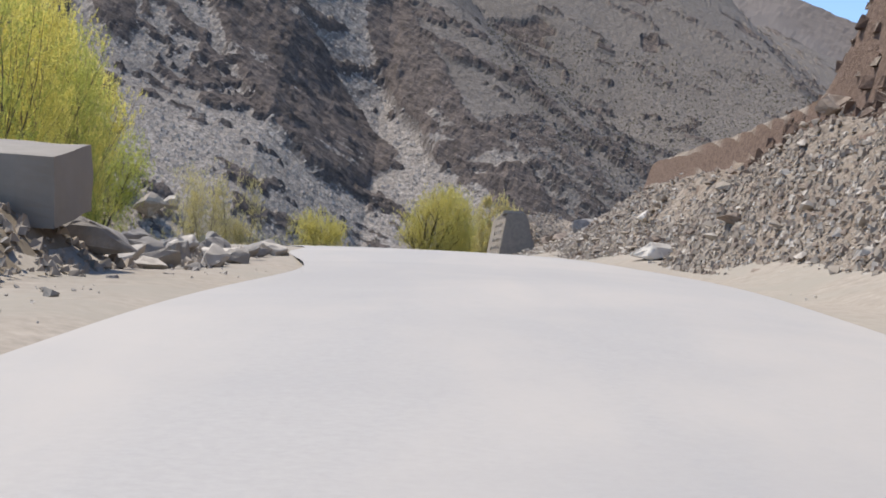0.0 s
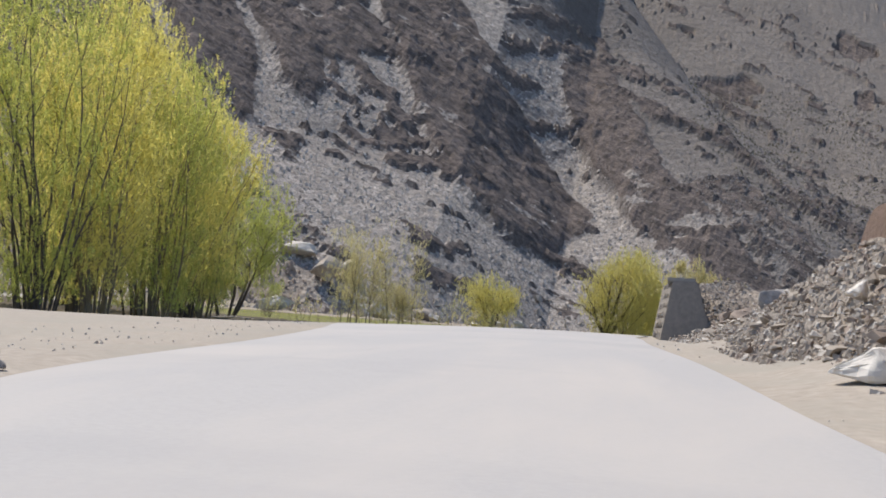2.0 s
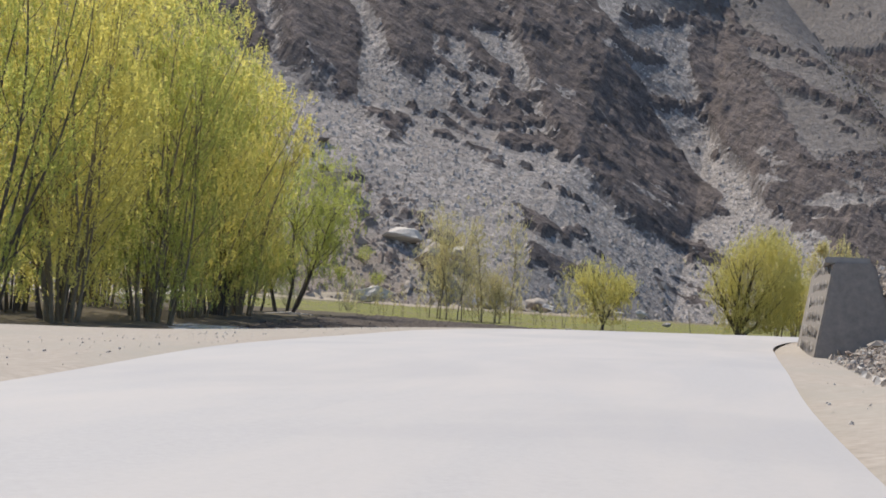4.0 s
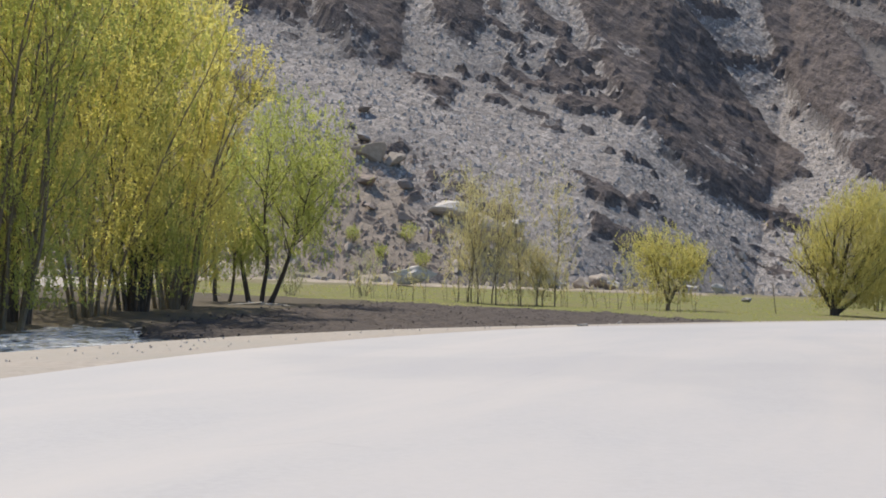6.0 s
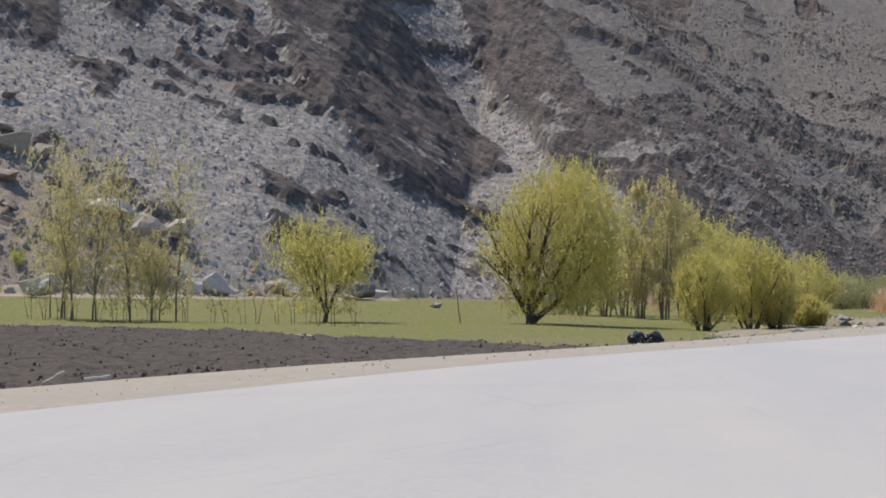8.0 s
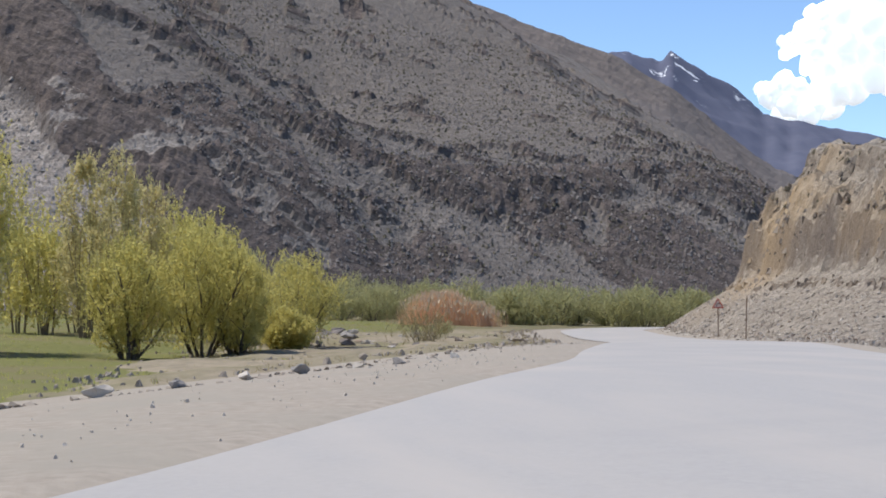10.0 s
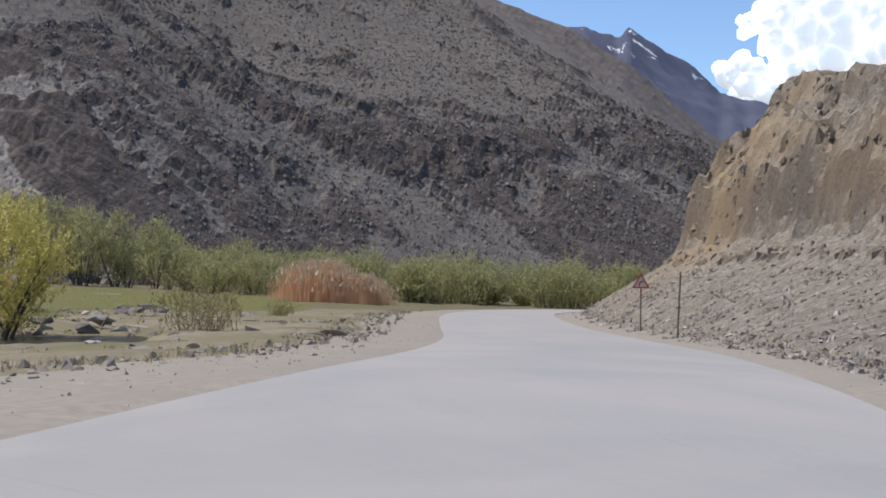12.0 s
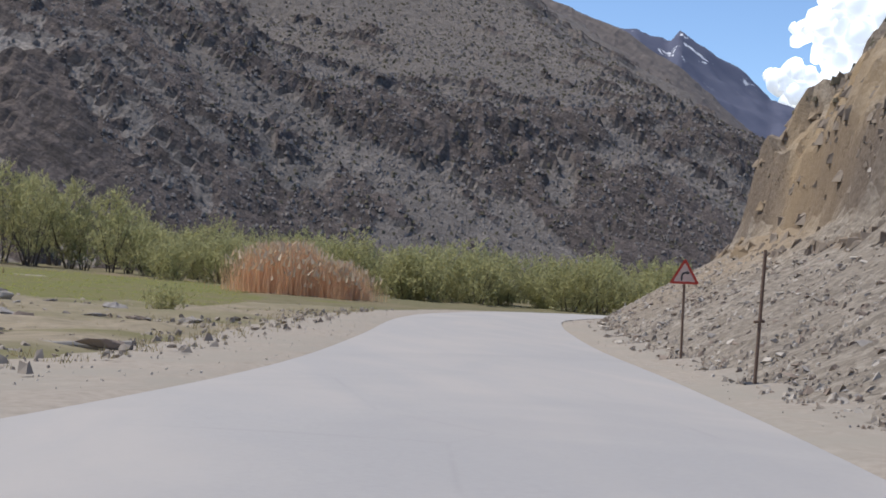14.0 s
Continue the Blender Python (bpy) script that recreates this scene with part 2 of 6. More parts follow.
def rock_field(name, light, mid, dark, grain=1.0, tint=None, steep=(0.55, 0.8), mask="", stain=""):
    """Broken stone: pale loose scree, darker where it is steep, with stains at two scales."""
    m, n, l, b = material(name, 0.95, 0, 0.15)
    v = coords(n, l)
    blocks = tex_cells(n, l, v, 0.9 * grain, "Color")
    small = tex_cells(n, l, v, 2.6 * grain, "Color")
    fine = tex_noise(n, l, v, 1.7 * grain, 8, 0.7)
    broad = tex_noise(n, l, v, 0.035 * grain, 5, 0.6, 0.8)
    sep = n.new("ShaderNodeSeparateColor")
    l.new(blocks, sep.inputs[0])
    sep2 = n.new("ShaderNodeSeparateColor")
    l.new(small, sep2.inputs[0])
    scree = ramp(n, l, sep.outputs[0], (0.0, tuple(0.55 * c for c in mid)), (0.5, mid), (1.0, light))
    speck = ramp(n, l, sep2.outputs[1], (0.0, tuple(0.6 * c for c in mid)), (0.5, mid), (1.0, light))
    base = mix(n, l, 0.5, scree, speck)
    base = mix(n, l, ramp(n, l, broad, (0.42, 0.0), (0.66, 1.0)), base, mix(n, l, 0.55, base, tint or mid))
    rock = mix(n, l, fine, dark, tuple(1.7 * c for c in dark))
    rock = mix(n, l, 0.55, rock, mix(n, l, 1.0, rock, ramp(n, l, sep2.outputs[0], (0.0, 0.35), (1.0, 1.0)), "MULTIPLY"))
    base = mix(n, l, steepness(n, l, *steep), base, rock)
    if mask:
        at = n.new("ShaderNodeAttribute")
        at.attribute_name = mask
        brown = n.new("ShaderNodeAttribute")
        brown.attribute_name = "earthy"
        soil = n.new("ShaderNodeAttribute")
        soil.attribute_name = "soil"
        base = mix(n, l, soil.outputs["Fac"], base, mix(n, l, 0.85, base, mix(n, l, fine, (0.2, 0.16, 0.122), (0.37, 0.3, 0.23))))
        base = mix(n, l, brown.outputs["Fac"], base, mix(n, l, 0.66, base, (0.113, 0.098, 0.087)))
        edge = n.new("ShaderNodeMath")
        edge.operation = "MULTIPLY_ADD"
        l.new(tex_noise(n, l, v, 0.3, 6, 0.7), edge.inputs[0])
        edge.inputs[1].default_value = 0.9
        l.new(at.outputs["Fac"], edge.inputs[2])
        dip = n.new("ShaderNodeMapping")       # the beds dip to the right
        dip.inputs["Scale"].default_value = (0.3, 0.3, 1.3)
        l.new(coords(n, l, (1, 1, 1), (0, -0.54, 0)), dip.inputs["Vector"])
        ledges = tex_noise(n, l, dip.outputs[0], 0.55, 6, 0.7)
        rock = mix(n, l, ramp(n, l, ledges, (0.36, 0.0), (0.6, 1.0)), mix(n, l, 1.0, rock, (0.62, 0.61, 0.6), "MULTIPLY"), mix(n, l, 1.0, rock, (1.35, 1.3, 1.27), "MULTIPLY"))
        base = mix(n, l, ramp(n, l, edge.outputs[0], (0.92, 0.0), (1.02, 1.0)), base, rock)
    if stain:
        at = n.new("ShaderNodeAttribute")
        at.attribute_name = stain
        base = mix(n, l, at.outputs["Fac"], base, mix(n, l, 0.75, base, (0.4, 0.285, 0.16)))
    l.new(base, b.inputs["Base Color"])
    hsum = n.new("ShaderNodeMath")
    hsum.operation = "ADD"
    l.new(sep.outputs[0], hsum.inputs[0])
    l.new(fine, hsum.inputs[1])
    relief(n, l, b, hsum.outputs[0], 0.8, 0.5 / grain)
    return m


def plain_mix(name, a, c, scale, rough=0.9, bump=0.3, dist=0.02, detail=6, spec=0.3, stain=None, local=False, stretch=(1, 1, 1)):
    m, n, l, b = material(name, rough, 0, spec)
    v = coords(n, l, stretch, local=local)
    fine = tex_noise(n, l, v, scale, detail, 0.65)
    col = mix(n, l, ramp(n, l, fine, (0.3, 0.0), (0.7, 1.0)), a, c)
    if stain:
        col = mix(n, l, ramp(n, l, tex_noise(n, l, v, scale * 0.06, 4, 0.6, 0.5), (0.45, 0.0), (0.65, 1.0)), col, stain)
    l.new(col, b.inputs["Base Color"])
    relief(n, l, b, fine, bump, dist)
    return m


def leaf(name, a, c, through_light=0.45):
    """Thin leaves: colour varies leaf by leaf, part of the light passes through."""
    m, n, l, b = material(name, 0.6, 0, 0.25)
    geo = n.new("ShaderNodeNewGeometry")
    big = tex_noise(n, l, coords(n, l), 0.35, 3, 0.6)
    f = n.new("ShaderNodeMath")
    f.operation = "MULTIPLY_ADD"
    l.new(geo.outputs["Random Per Island"], f.inputs[0])
    f.inputs[1].default_value = 0.6
    f.inputs[2].default_value = -0.3
    g = n.new("ShaderNodeMath")
    g.operation = "ADD"
    l.new(f.outputs[0], g.inputs[0])
    l.new(big, g.inputs[1])
    col = mix(n, l, g.outputs[0], a, c)
    l.new(col, b.inputs["Base Color"])
    tr = n.new("ShaderNodeBsdfTranslucent")
    l.new(col, tr.inputs["Color"])
    ms = n.new("ShaderNodeMixShader")
    ms.inputs[0].default_value = through_light
    l.new(b.outputs[0], ms.inputs[1])
    l.new(tr.outputs[0], ms.inputs[2])
    l.new(ms.outputs[0], n["Material Output"].inputs["Surface"])
    return m


MAT_MOUNTAIN = rock_field("mountain_rock", (0.47, 0.418, 0.37), (0.28, 0.246, 0.216), (0.102, 0.086, 0.078), 1.0, (0.21, 0.184, 0.16), (0.4, 0.62), "outcrop")
MAT_SCREE = plain_mix("scree_stone", (0.47, 0.418, 0.372), (0.32, 0.282, 0.248), 0.5, 0.95, 0.3, 0.05, 6, 0.15)
MAT_GREY_SCREE = plain_mix("grey_scree_stone", (0.285, 0.252, 0.226), (0.18, 0.156, 0.138), 0.5, 0.95, 0.3, 0.05, 6, 0.15)
MAT_RUBBLE = plain_mix("tan_rubble", (0.37, 0.32, 0.265), (0.25, 0.21, 0.17), 1.5, 0.95, 0.3, 0.03, 6, 0.15)
MAT_BLOCKS = plain_mix("dark_block", (0.24, 0.21, 0.19), (0.15, 0.13, 0.12), 0.5, 0.95, 0.3, 0.05, 6, 0.15)
MAT_TALUS = rock_field("fallen_rock", (0.43, 0.375, 0.315), (0.25, 0.21, 0.17), (0.15, 0.104, 0.08), 4.5, (0.28, 0.215, 0.16), (0.42, 0.62))
# dark steep tone: brown rock, with shade of crevices and undercut put in
MAT_SPUR = rock_field("spur_rock", (0.43, 0.38, 0.315), (0.26, 0.222, 0.18), (0.15, 0.122, 0.1), 3.2, (0.24, 0.205, 0.165), (0.22, 0.5), "", "ochre")
def hazy_rock():
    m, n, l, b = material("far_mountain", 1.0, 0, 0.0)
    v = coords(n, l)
    # blue of the distant haze is put into the rock colour
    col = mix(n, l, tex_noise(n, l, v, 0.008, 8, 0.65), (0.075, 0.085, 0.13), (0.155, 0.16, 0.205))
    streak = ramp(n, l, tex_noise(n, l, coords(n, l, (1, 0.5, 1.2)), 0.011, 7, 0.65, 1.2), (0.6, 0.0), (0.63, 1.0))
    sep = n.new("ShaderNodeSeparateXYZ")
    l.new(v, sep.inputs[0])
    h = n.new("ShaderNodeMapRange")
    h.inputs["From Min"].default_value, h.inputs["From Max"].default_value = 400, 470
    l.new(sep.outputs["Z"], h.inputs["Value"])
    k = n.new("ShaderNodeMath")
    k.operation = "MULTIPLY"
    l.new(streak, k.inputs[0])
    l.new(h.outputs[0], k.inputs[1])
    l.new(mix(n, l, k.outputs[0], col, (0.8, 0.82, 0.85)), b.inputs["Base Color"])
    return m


MAT_FAR = hazy_rock()
MAT_RIDGE = plain_mix("brown_ridge", (0.2, 0.17, 0.15), (0.12, 0.103, 0.096), 0.06, 1.0, 0.8, 1.5, 10, 0.05, (0.17, 0.15, 0.14))
def asphalt():
    m, n, l, b = material("worn_asphalt", 0.8, 0, 0.35)
    v = coords(n, l)
    fine = tex_noise(n, l, v, 14.0, 8, 0.7)
    col = mix(n, l, fine, (0.3, 0.286, 0.273), (0.41, 0.39, 0.372))
    worn = ramp(n, l, tex_noise(n, l, coords(n, l, (1, 0.18, 1)), 0.55, 5, 0.6, 0.4), (0.4, 0.0), (0.68, 1.0))
    col = mix(n, l, worn, col, (0.4, 0.37, 0.34))
    patchy = ramp(n, l, tex_noise(n, l, v, 0.12, 4, 0.6, 0.6), (0.5, 0.0), (0.62, 1.0))
    col = mix(n, l, mix(n, l, 0.35, (0, 0, 0), patchy), col, (0.3, 0.29, 0.285))
    crack = ramp(n, l, tex_cells(n, l, coords(n, l, (1, 0.5, 1)), 0.16, "Distance", "DISTANCE_TO_EDGE"), (0.0, 1.0), (0.004, 0.0))
    crack = mix(n, l, ramp(n, l, tex_noise(n, l, v, 0.3, 3, 0.6), (0.5, 0.0), (0.6, 1.0)), (0, 0, 0), crack)
    l.new(mix(n, l, mix(n, l, 0.12, (0, 0, 0), crack), col, (0.16, 0.15, 0.145)), b.inputs["Base Color"])
    relief(n, l, b, fine, 0.25, 0.006)
    return m


MAT_ROAD = asphalt()
MAT_GRAVEL = plain_mix("roadside_gravel", (0.38, 0.33, 0.275), (0.26, 0.225, 0.185), 5.0, 0.95, 0.5, 0.03, 10, 0.2, (0.3, 0.27, 0.225))
MAT_GRASS_BASE = plain_mix("short_grass", (0.115, 0.122, 0.038), (0.185, 0.178, 0.066), 3.0, 0.95, 0.6, 0.05, 8, 0.15, (0.17, 0.145, 0.075))
MAT_SOIL = plain_mix("ploughed_soil", (0.06, 0.05, 0.044), (0.12, 0.1, 0.085), 3.0, 0.98, 1.0, 0.12, 8, 0.1)
MAT_BRUSH = plain_mix("undergrowth", (0.12, 0.115, 0.055), (0.19, 0.165, 0.1), 1.2, 0.97, 0.8, 0.12, 8, 0.15, (0.2, 0.16, 0.1))
MAT_THICKET_FLOOR = plain_mix("thicket_floor", (0.12, 0.1, 0.07), (0.07, 0.058, 0.042), 2.0, 0.97, 0.8, 0.1, 8, 0.15)
MAT_SPUR_STONE = plain_mix("spur_stone", (0.31, 0.255, 0.2), (0.2, 0.162, 0.128), 1.0, 0.95, 0.4, 0.05, 8, 0.15, (0.32, 0.235, 0.14))
MAT_DARK_DOT = plain_mix("dark_brown_dots", (0.1, 0.085, 0.06), (0.15, 0.13, 0.085), 6.0, 0.97, 0.6, 0.05)
MAT_DRY = leaf("dry_grass", (0.3, 0.255, 0.12), (0.42, 0.35, 0.19), 0.3)
MAT_BANK = plain_mix("stony_dry_ground", (0.33, 0.275, 0.2), (0.2, 0.17, 0.12), 1.3, 0.97, 0.8, 0.1, 10, 0.15, (0.17, 0.155, 0.08))
MAT_DIRT = plain_mix("dry_dirt", (0.26, 0.21, 0.15), (0.17, 0.138, 0.1), 1.5, 0.97, 0.7, 0.08, 10, 0.15, (0.2, 0.17, 0.12))
MAT_SAND = plain_mix("pale_sandy_dirt", (0.38, 0.32, 0.25), (0.24, 0.2, 0.155), 0.7, 0.97, 0.6, 0.1, 10, 0.15, (0.2, 0.175, 0.11))
MAT_BARK = plain_mix("bark", (0.13, 0.105, 0.082), (0.065, 0.053, 0.043), 14.0, 0.9, 0.8, 0.02, 6, 0.2, None, False, (1, 1, 0.25))
MAT_BARK_PALE = plain_mix("pale_bark", (0.25, 0.2, 0.13), (0.15, 0.12, 0.08), 14.0, 0.85, 0.5, 0.01, 6, 0.2, None, False, (1, 1, 0.25))
MAT_LEAF = leaf("willow_leaves", (0.51, 0.465, 0.15), (0.67, 0.595, 0.22), 0.68)
MAT_LEAF_YELLOW = leaf("yellow_spring_leaves", (0.64, 0.575, 0.15), (0.81, 0.72, 0.24), 0.74)
MAT_LEAF_GREEN = leaf("green_leaves", (0.38, 0.42, 0.11), (0.56, 0.55, 0.16), 0.68)
MAT_LEAF_BAND = leaf("thicket_leaves", (0.37, 0.37, 0.18), (0.5, 0.47, 0.25), 0.64)
MAT_LEAF_THIN = leaf("young_leaves", (0.52, 0.455, 0.21), (0.63, 0.555, 0.29), 0.62)
MAT_REED = leaf("dry_reed", (0.76, 0.47, 0.28), (0.82, 0.6, 0.4), 0.55)
MAT_PLUME = leaf("reed_plume", (0.6, 0.48, 0.33), (0.7, 0.58, 0.42), 0.25)
MAT_STONE = plain_mix("grey_stone", (0.34, 0.315, 0.29), (0.19, 0.172, 0.158), 3.0, 0.9, 0.8, 0.06, 10, 0.25, (0.27, 0.24, 0.205))
MAT_STONE_RED = plain_mix("reddish_stone", (0.31, 0.245, 0.195), (0.2, 0.158, 0.128), 3.0, 0.9, 0.6, 0.04, 10, 0.25)
MAT_STONE_PALE = plain_mix("pale_stone", (0.54, 0.485, 0.42), (0.38, 0.335, 0.285), 2.5, 0.9, 0.5, 0.03, 10, 0.25)
MAT_SLAB = plain_mix("fresh_pale_rock", (0.68, 0.63, 0.56), (0.5, 0.455, 0.4), 2.0, 0.9, 0.5, 0.03, 10, 0.25)
MAT_CONCRETE = plain_mix("weathered_concrete", (0.31, 0.285, 0.255), (0.22, 0.2, 0.175), 2.0, 0.92, 0.3, 0.01, 10, 0.3, (0.25, 0.22, 0.19))
MAT_MORTAR = plain_mix("mortar", (0.27, 0.23, 0.19), (0.19, 0.165, 0.138), 6.0, 0.95, 0.4, 0.01)
MAT_WATER, _n, _l, _b = material("running_water", 0.12, 0, 0.6)
_b.inputs["Base Color"].default_value = (0.16, 0.17, 0.17, 1)
relief(_n, _l, _b, tex_noise(_n, _l, coords(_n, _l), 2.5, 6, 0.7, 0.5), 1.0, 0.12)
_l.new(ramp(_n, _l, tex_noise(_n, _l, coords(_n, _l), 1.6, 6, 0.7, 0.6), (0.42, (0.16, 0.17, 0.17)), (0.52, (0.8, 0.82, 0.83))), _b.inputs["Base Color"])
MAT_POOL, _n, _l, _b = material("dark_water", 0.14, 0, 0.5)
relief(_n, _l, _b, tex_noise(_n, _l, coords(_n, _l), 2.2, 5, 0.65, 0.4), 0.6, 0.08)
_l.new(ramp(_n, _l, tex_noise(_n, _l, coords(_n, _l, (0.6, 1.6, 1)), 1.3, 6, 0.7, 0.6), (0.56, (0.045, 0.045, 0.043)), (0.68, (0.5, 0.51, 0.51))), _b.inputs["Base Color"])
MAT_STEEL = plain_mix("rusty_steel", (0.2, 0.13, 0.09), (0.12, 0.08, 0.06), 20.0, 0.7, 0.3, 0.002)
MAT_SIGN_RED = plain_mix("faded_red_paint", (0.55, 0.05, 0.03), (0.42, 0.05, 0.035), 25.0, 0.5, 0.1, 0.001)
MAT_SIGN_FACE = plain_mix("faded_sign_face", (0.72, 0.52, 0.42), (0.62, 0.42, 0.33), 12.0, 0.5, 0.1, 0.001)
MAT_BLACK = plain_mix("black_paint", (0.02, 0.02, 0.02), (0.035, 0.035, 0.035), 15.0, 0.5, 0.1, 0.001)
MAT_WOOD = plain_mix("bleached_wood", (0.42, 0.38, 0.33), (0.28, 0.25, 0.21), 8.0, 0.85, 0.5, 0.01, 8, 0.2, None, True, (0.2, 1, 1))
MAT_SACK = plain_mix("black_sheeting", (0.015, 0.015, 0.017), (0.04, 0.04, 0.045), 6.0, 0.45, 0.7, 0.05)

# ---- the lie of the land ----
# centre line of the road: x, y, height, width
ROAD = ((4.9, -90, -3.4, 7), (4.6, 0, -2.2, 7), (4.4, 44, -0.97, 6.6), (4.7, 58, -0.28, 6.4), (5.0, 69, 0.03, 6.8), (4.0, 78, 0.3, 7.3), (3.3, 88, 0.5, 7.3),
        (2.0, 100, 0.63, 8.2), (0.9, 110, 0.71, 9.6), (0, 122, 0.69, 10.6), (-0.5, 133, 0.69, 11.2), (0.5, 143, 0.71, 10.4), (2.6, 151, 0.66, 9.6),
        (6.2, 160.5, 0.6, 9), (10, 167.5, 0.57, 8.3), (14.6, 176, 0.54, 7.4), (19.4, 187.5, 0.46, 6.8), (23.6, 197, 0.28, 7.0), (27.5, 208, 0.02, 7.5),
        (31.5, 219, -0.2, 7.4), (36.2, 233, -0.65, 7.3), (40.8, 250, -1.18, 7.2), (45.3, 270, -1.6, 7.2), (49.8, 289, -1.75, 7.3), (55.0, 305, -2.0, 7.5),
        (63.5, 319.5, -2.25, 7.8), (78, 328, -2.65, 8), (100, 329, -3.2, 8.5), (140, 323, -3.8, 8.5), (240, 295, -4.5, 8.5))


def spline(points, per=14):
    p = np.array(points, float)
    p = np.vstack([2 * p[0] - p[1], p, 2 * p[-1] - p[-2]])
    out = []
    for a, b, c, d in zip(p, p[1:], p[2:], p[3:]):
        for s in np.arange(per) / per:
            out.append(0.5 * (2 * b + (c - a) * s + (2 * a - 5 * b + 4 * c - d) * s * s + (3 * b - a - 3 * c + d) * s ** 3))
    return np.array(out + [p[-2]])


LINE = spline(ROAD)
ALONG = np.gradient(LINE[:, :2], axis=0)
SLOPE = np.gradient(LINE[:, 2:], axis=0) / np.linalg.norm(ALONG, axis=1)[:, None]       # of height and width, for each metre along
ALONG /= np.linalg.norm(ALONG, axis=1)[:, None]
ACROSS = np.stack([ALONG[:, 1], -ALONG[:, 0]], 1)        # to the right


def beside_road(x, y):
    """Distance outside the asphalt's edge (negative on it), side (+1 right), road height, and y of the nearest road point."""
    shape = np.shape(x)
    q = np.stack([np.ravel(x), np.ravel(y)], 1)
    near = np.zeros(len(q), int)
    for k in range(0, len(q), 20000):
        part_ = q[k:k + 20000]
        rough_ = ((part_[:, None, :] - LINE[None, ::6, :2]) ** 2).sum(-1).argmin(1) * 6
        close = np.clip(rough_[:, None] + np.arange(-5, 6)[None], 0, len(LINE) - 1)
        near[k:k + 20000] = close[np.arange(len(part_)), ((part_[:, None, :] - LINE[close, :2]) ** 2).sum(-1).argmin(1)]
    d2 = ((q - LINE[near, :2]) ** 2).sum(1)
    gap = q - LINE[near, :2]
    off, fore = (gap * ACROSS[near]).sum(1), np.clip((gap * ALONG[near]).sum(1), -1, 1)
    out = np.where(np.abs(fore) < 1, np.abs(off), np.sqrt(d2)) - LINE[near, 3] / 2 - SLOPE[near, 1] * fore / 2
    return out.reshape(shape), np.sign(off).reshape(shape), (LINE[near, 2] + SLOPE[near, 0] * fore).reshape(shape), (LINE[near, 1] + ALONG[near, 1] * fore).reshape(shape)


def valley(x, y):
    return np.clip(-1.0 - 0.03 * np.asarray(x, float), -4.0, 1.5)


FOOT_X = (-600, -300, -200, -85, -45, -20, 60, 140, 260, 420, 900)
FOOT_Y = (40, 180, 235, 310, 345, 392, 425, 432, 425, 380, 250)


# crags on the mountainside: distances up the slope, then where each starts and ends across the fall line (p), and its height (negative: broken into ledges)
CRAGS = (((106, 116, 150), (108, 106, 100), (124, 125, 122), 4), ((92, 104, 150), (131, 129, 128), (143, 147, 149), 4), ((100, 112, 150), (154, 152, 150), (160, 166, 172), 3),
         ((36, 44, 60, 90, 130, 160), (205, 200, 195, 189, 191, 193), (215, 224, 237, 234, 225, 223), 2.6), ((44, 60, 80, 112, 130), (245, 245, 246, 248, 250), (266, 262, 262, 270, 272), 2),
         ((2, 16, 40), (237, 240, 246), (268, 266, 258), -2), ((16, 28, 62), (266, 266, 262), (284, 290, 284), -1.5), ((70, 110, 150), (85, 84, 80), (96, 100, 98), 5), ((60, 100, 150), (30, 32, 30), (60, 66, 64), 6),
         ((-2, 10, 24), (324, 328, 334), (352, 354, 352), 3), ((0, 8, 20), (270, 271, 276), (288, 290, 292), 2.5), ((14, 24, 36), (243, 247, 250), (258, 264, 262), 2))
BAND_P, BAND_D = (262, 273, 286, 294, 301, 308, 325, 343, 365, 388, 420), (102, 93, 82, 58, 45, 36, 31, 37, 34, 49, 60)


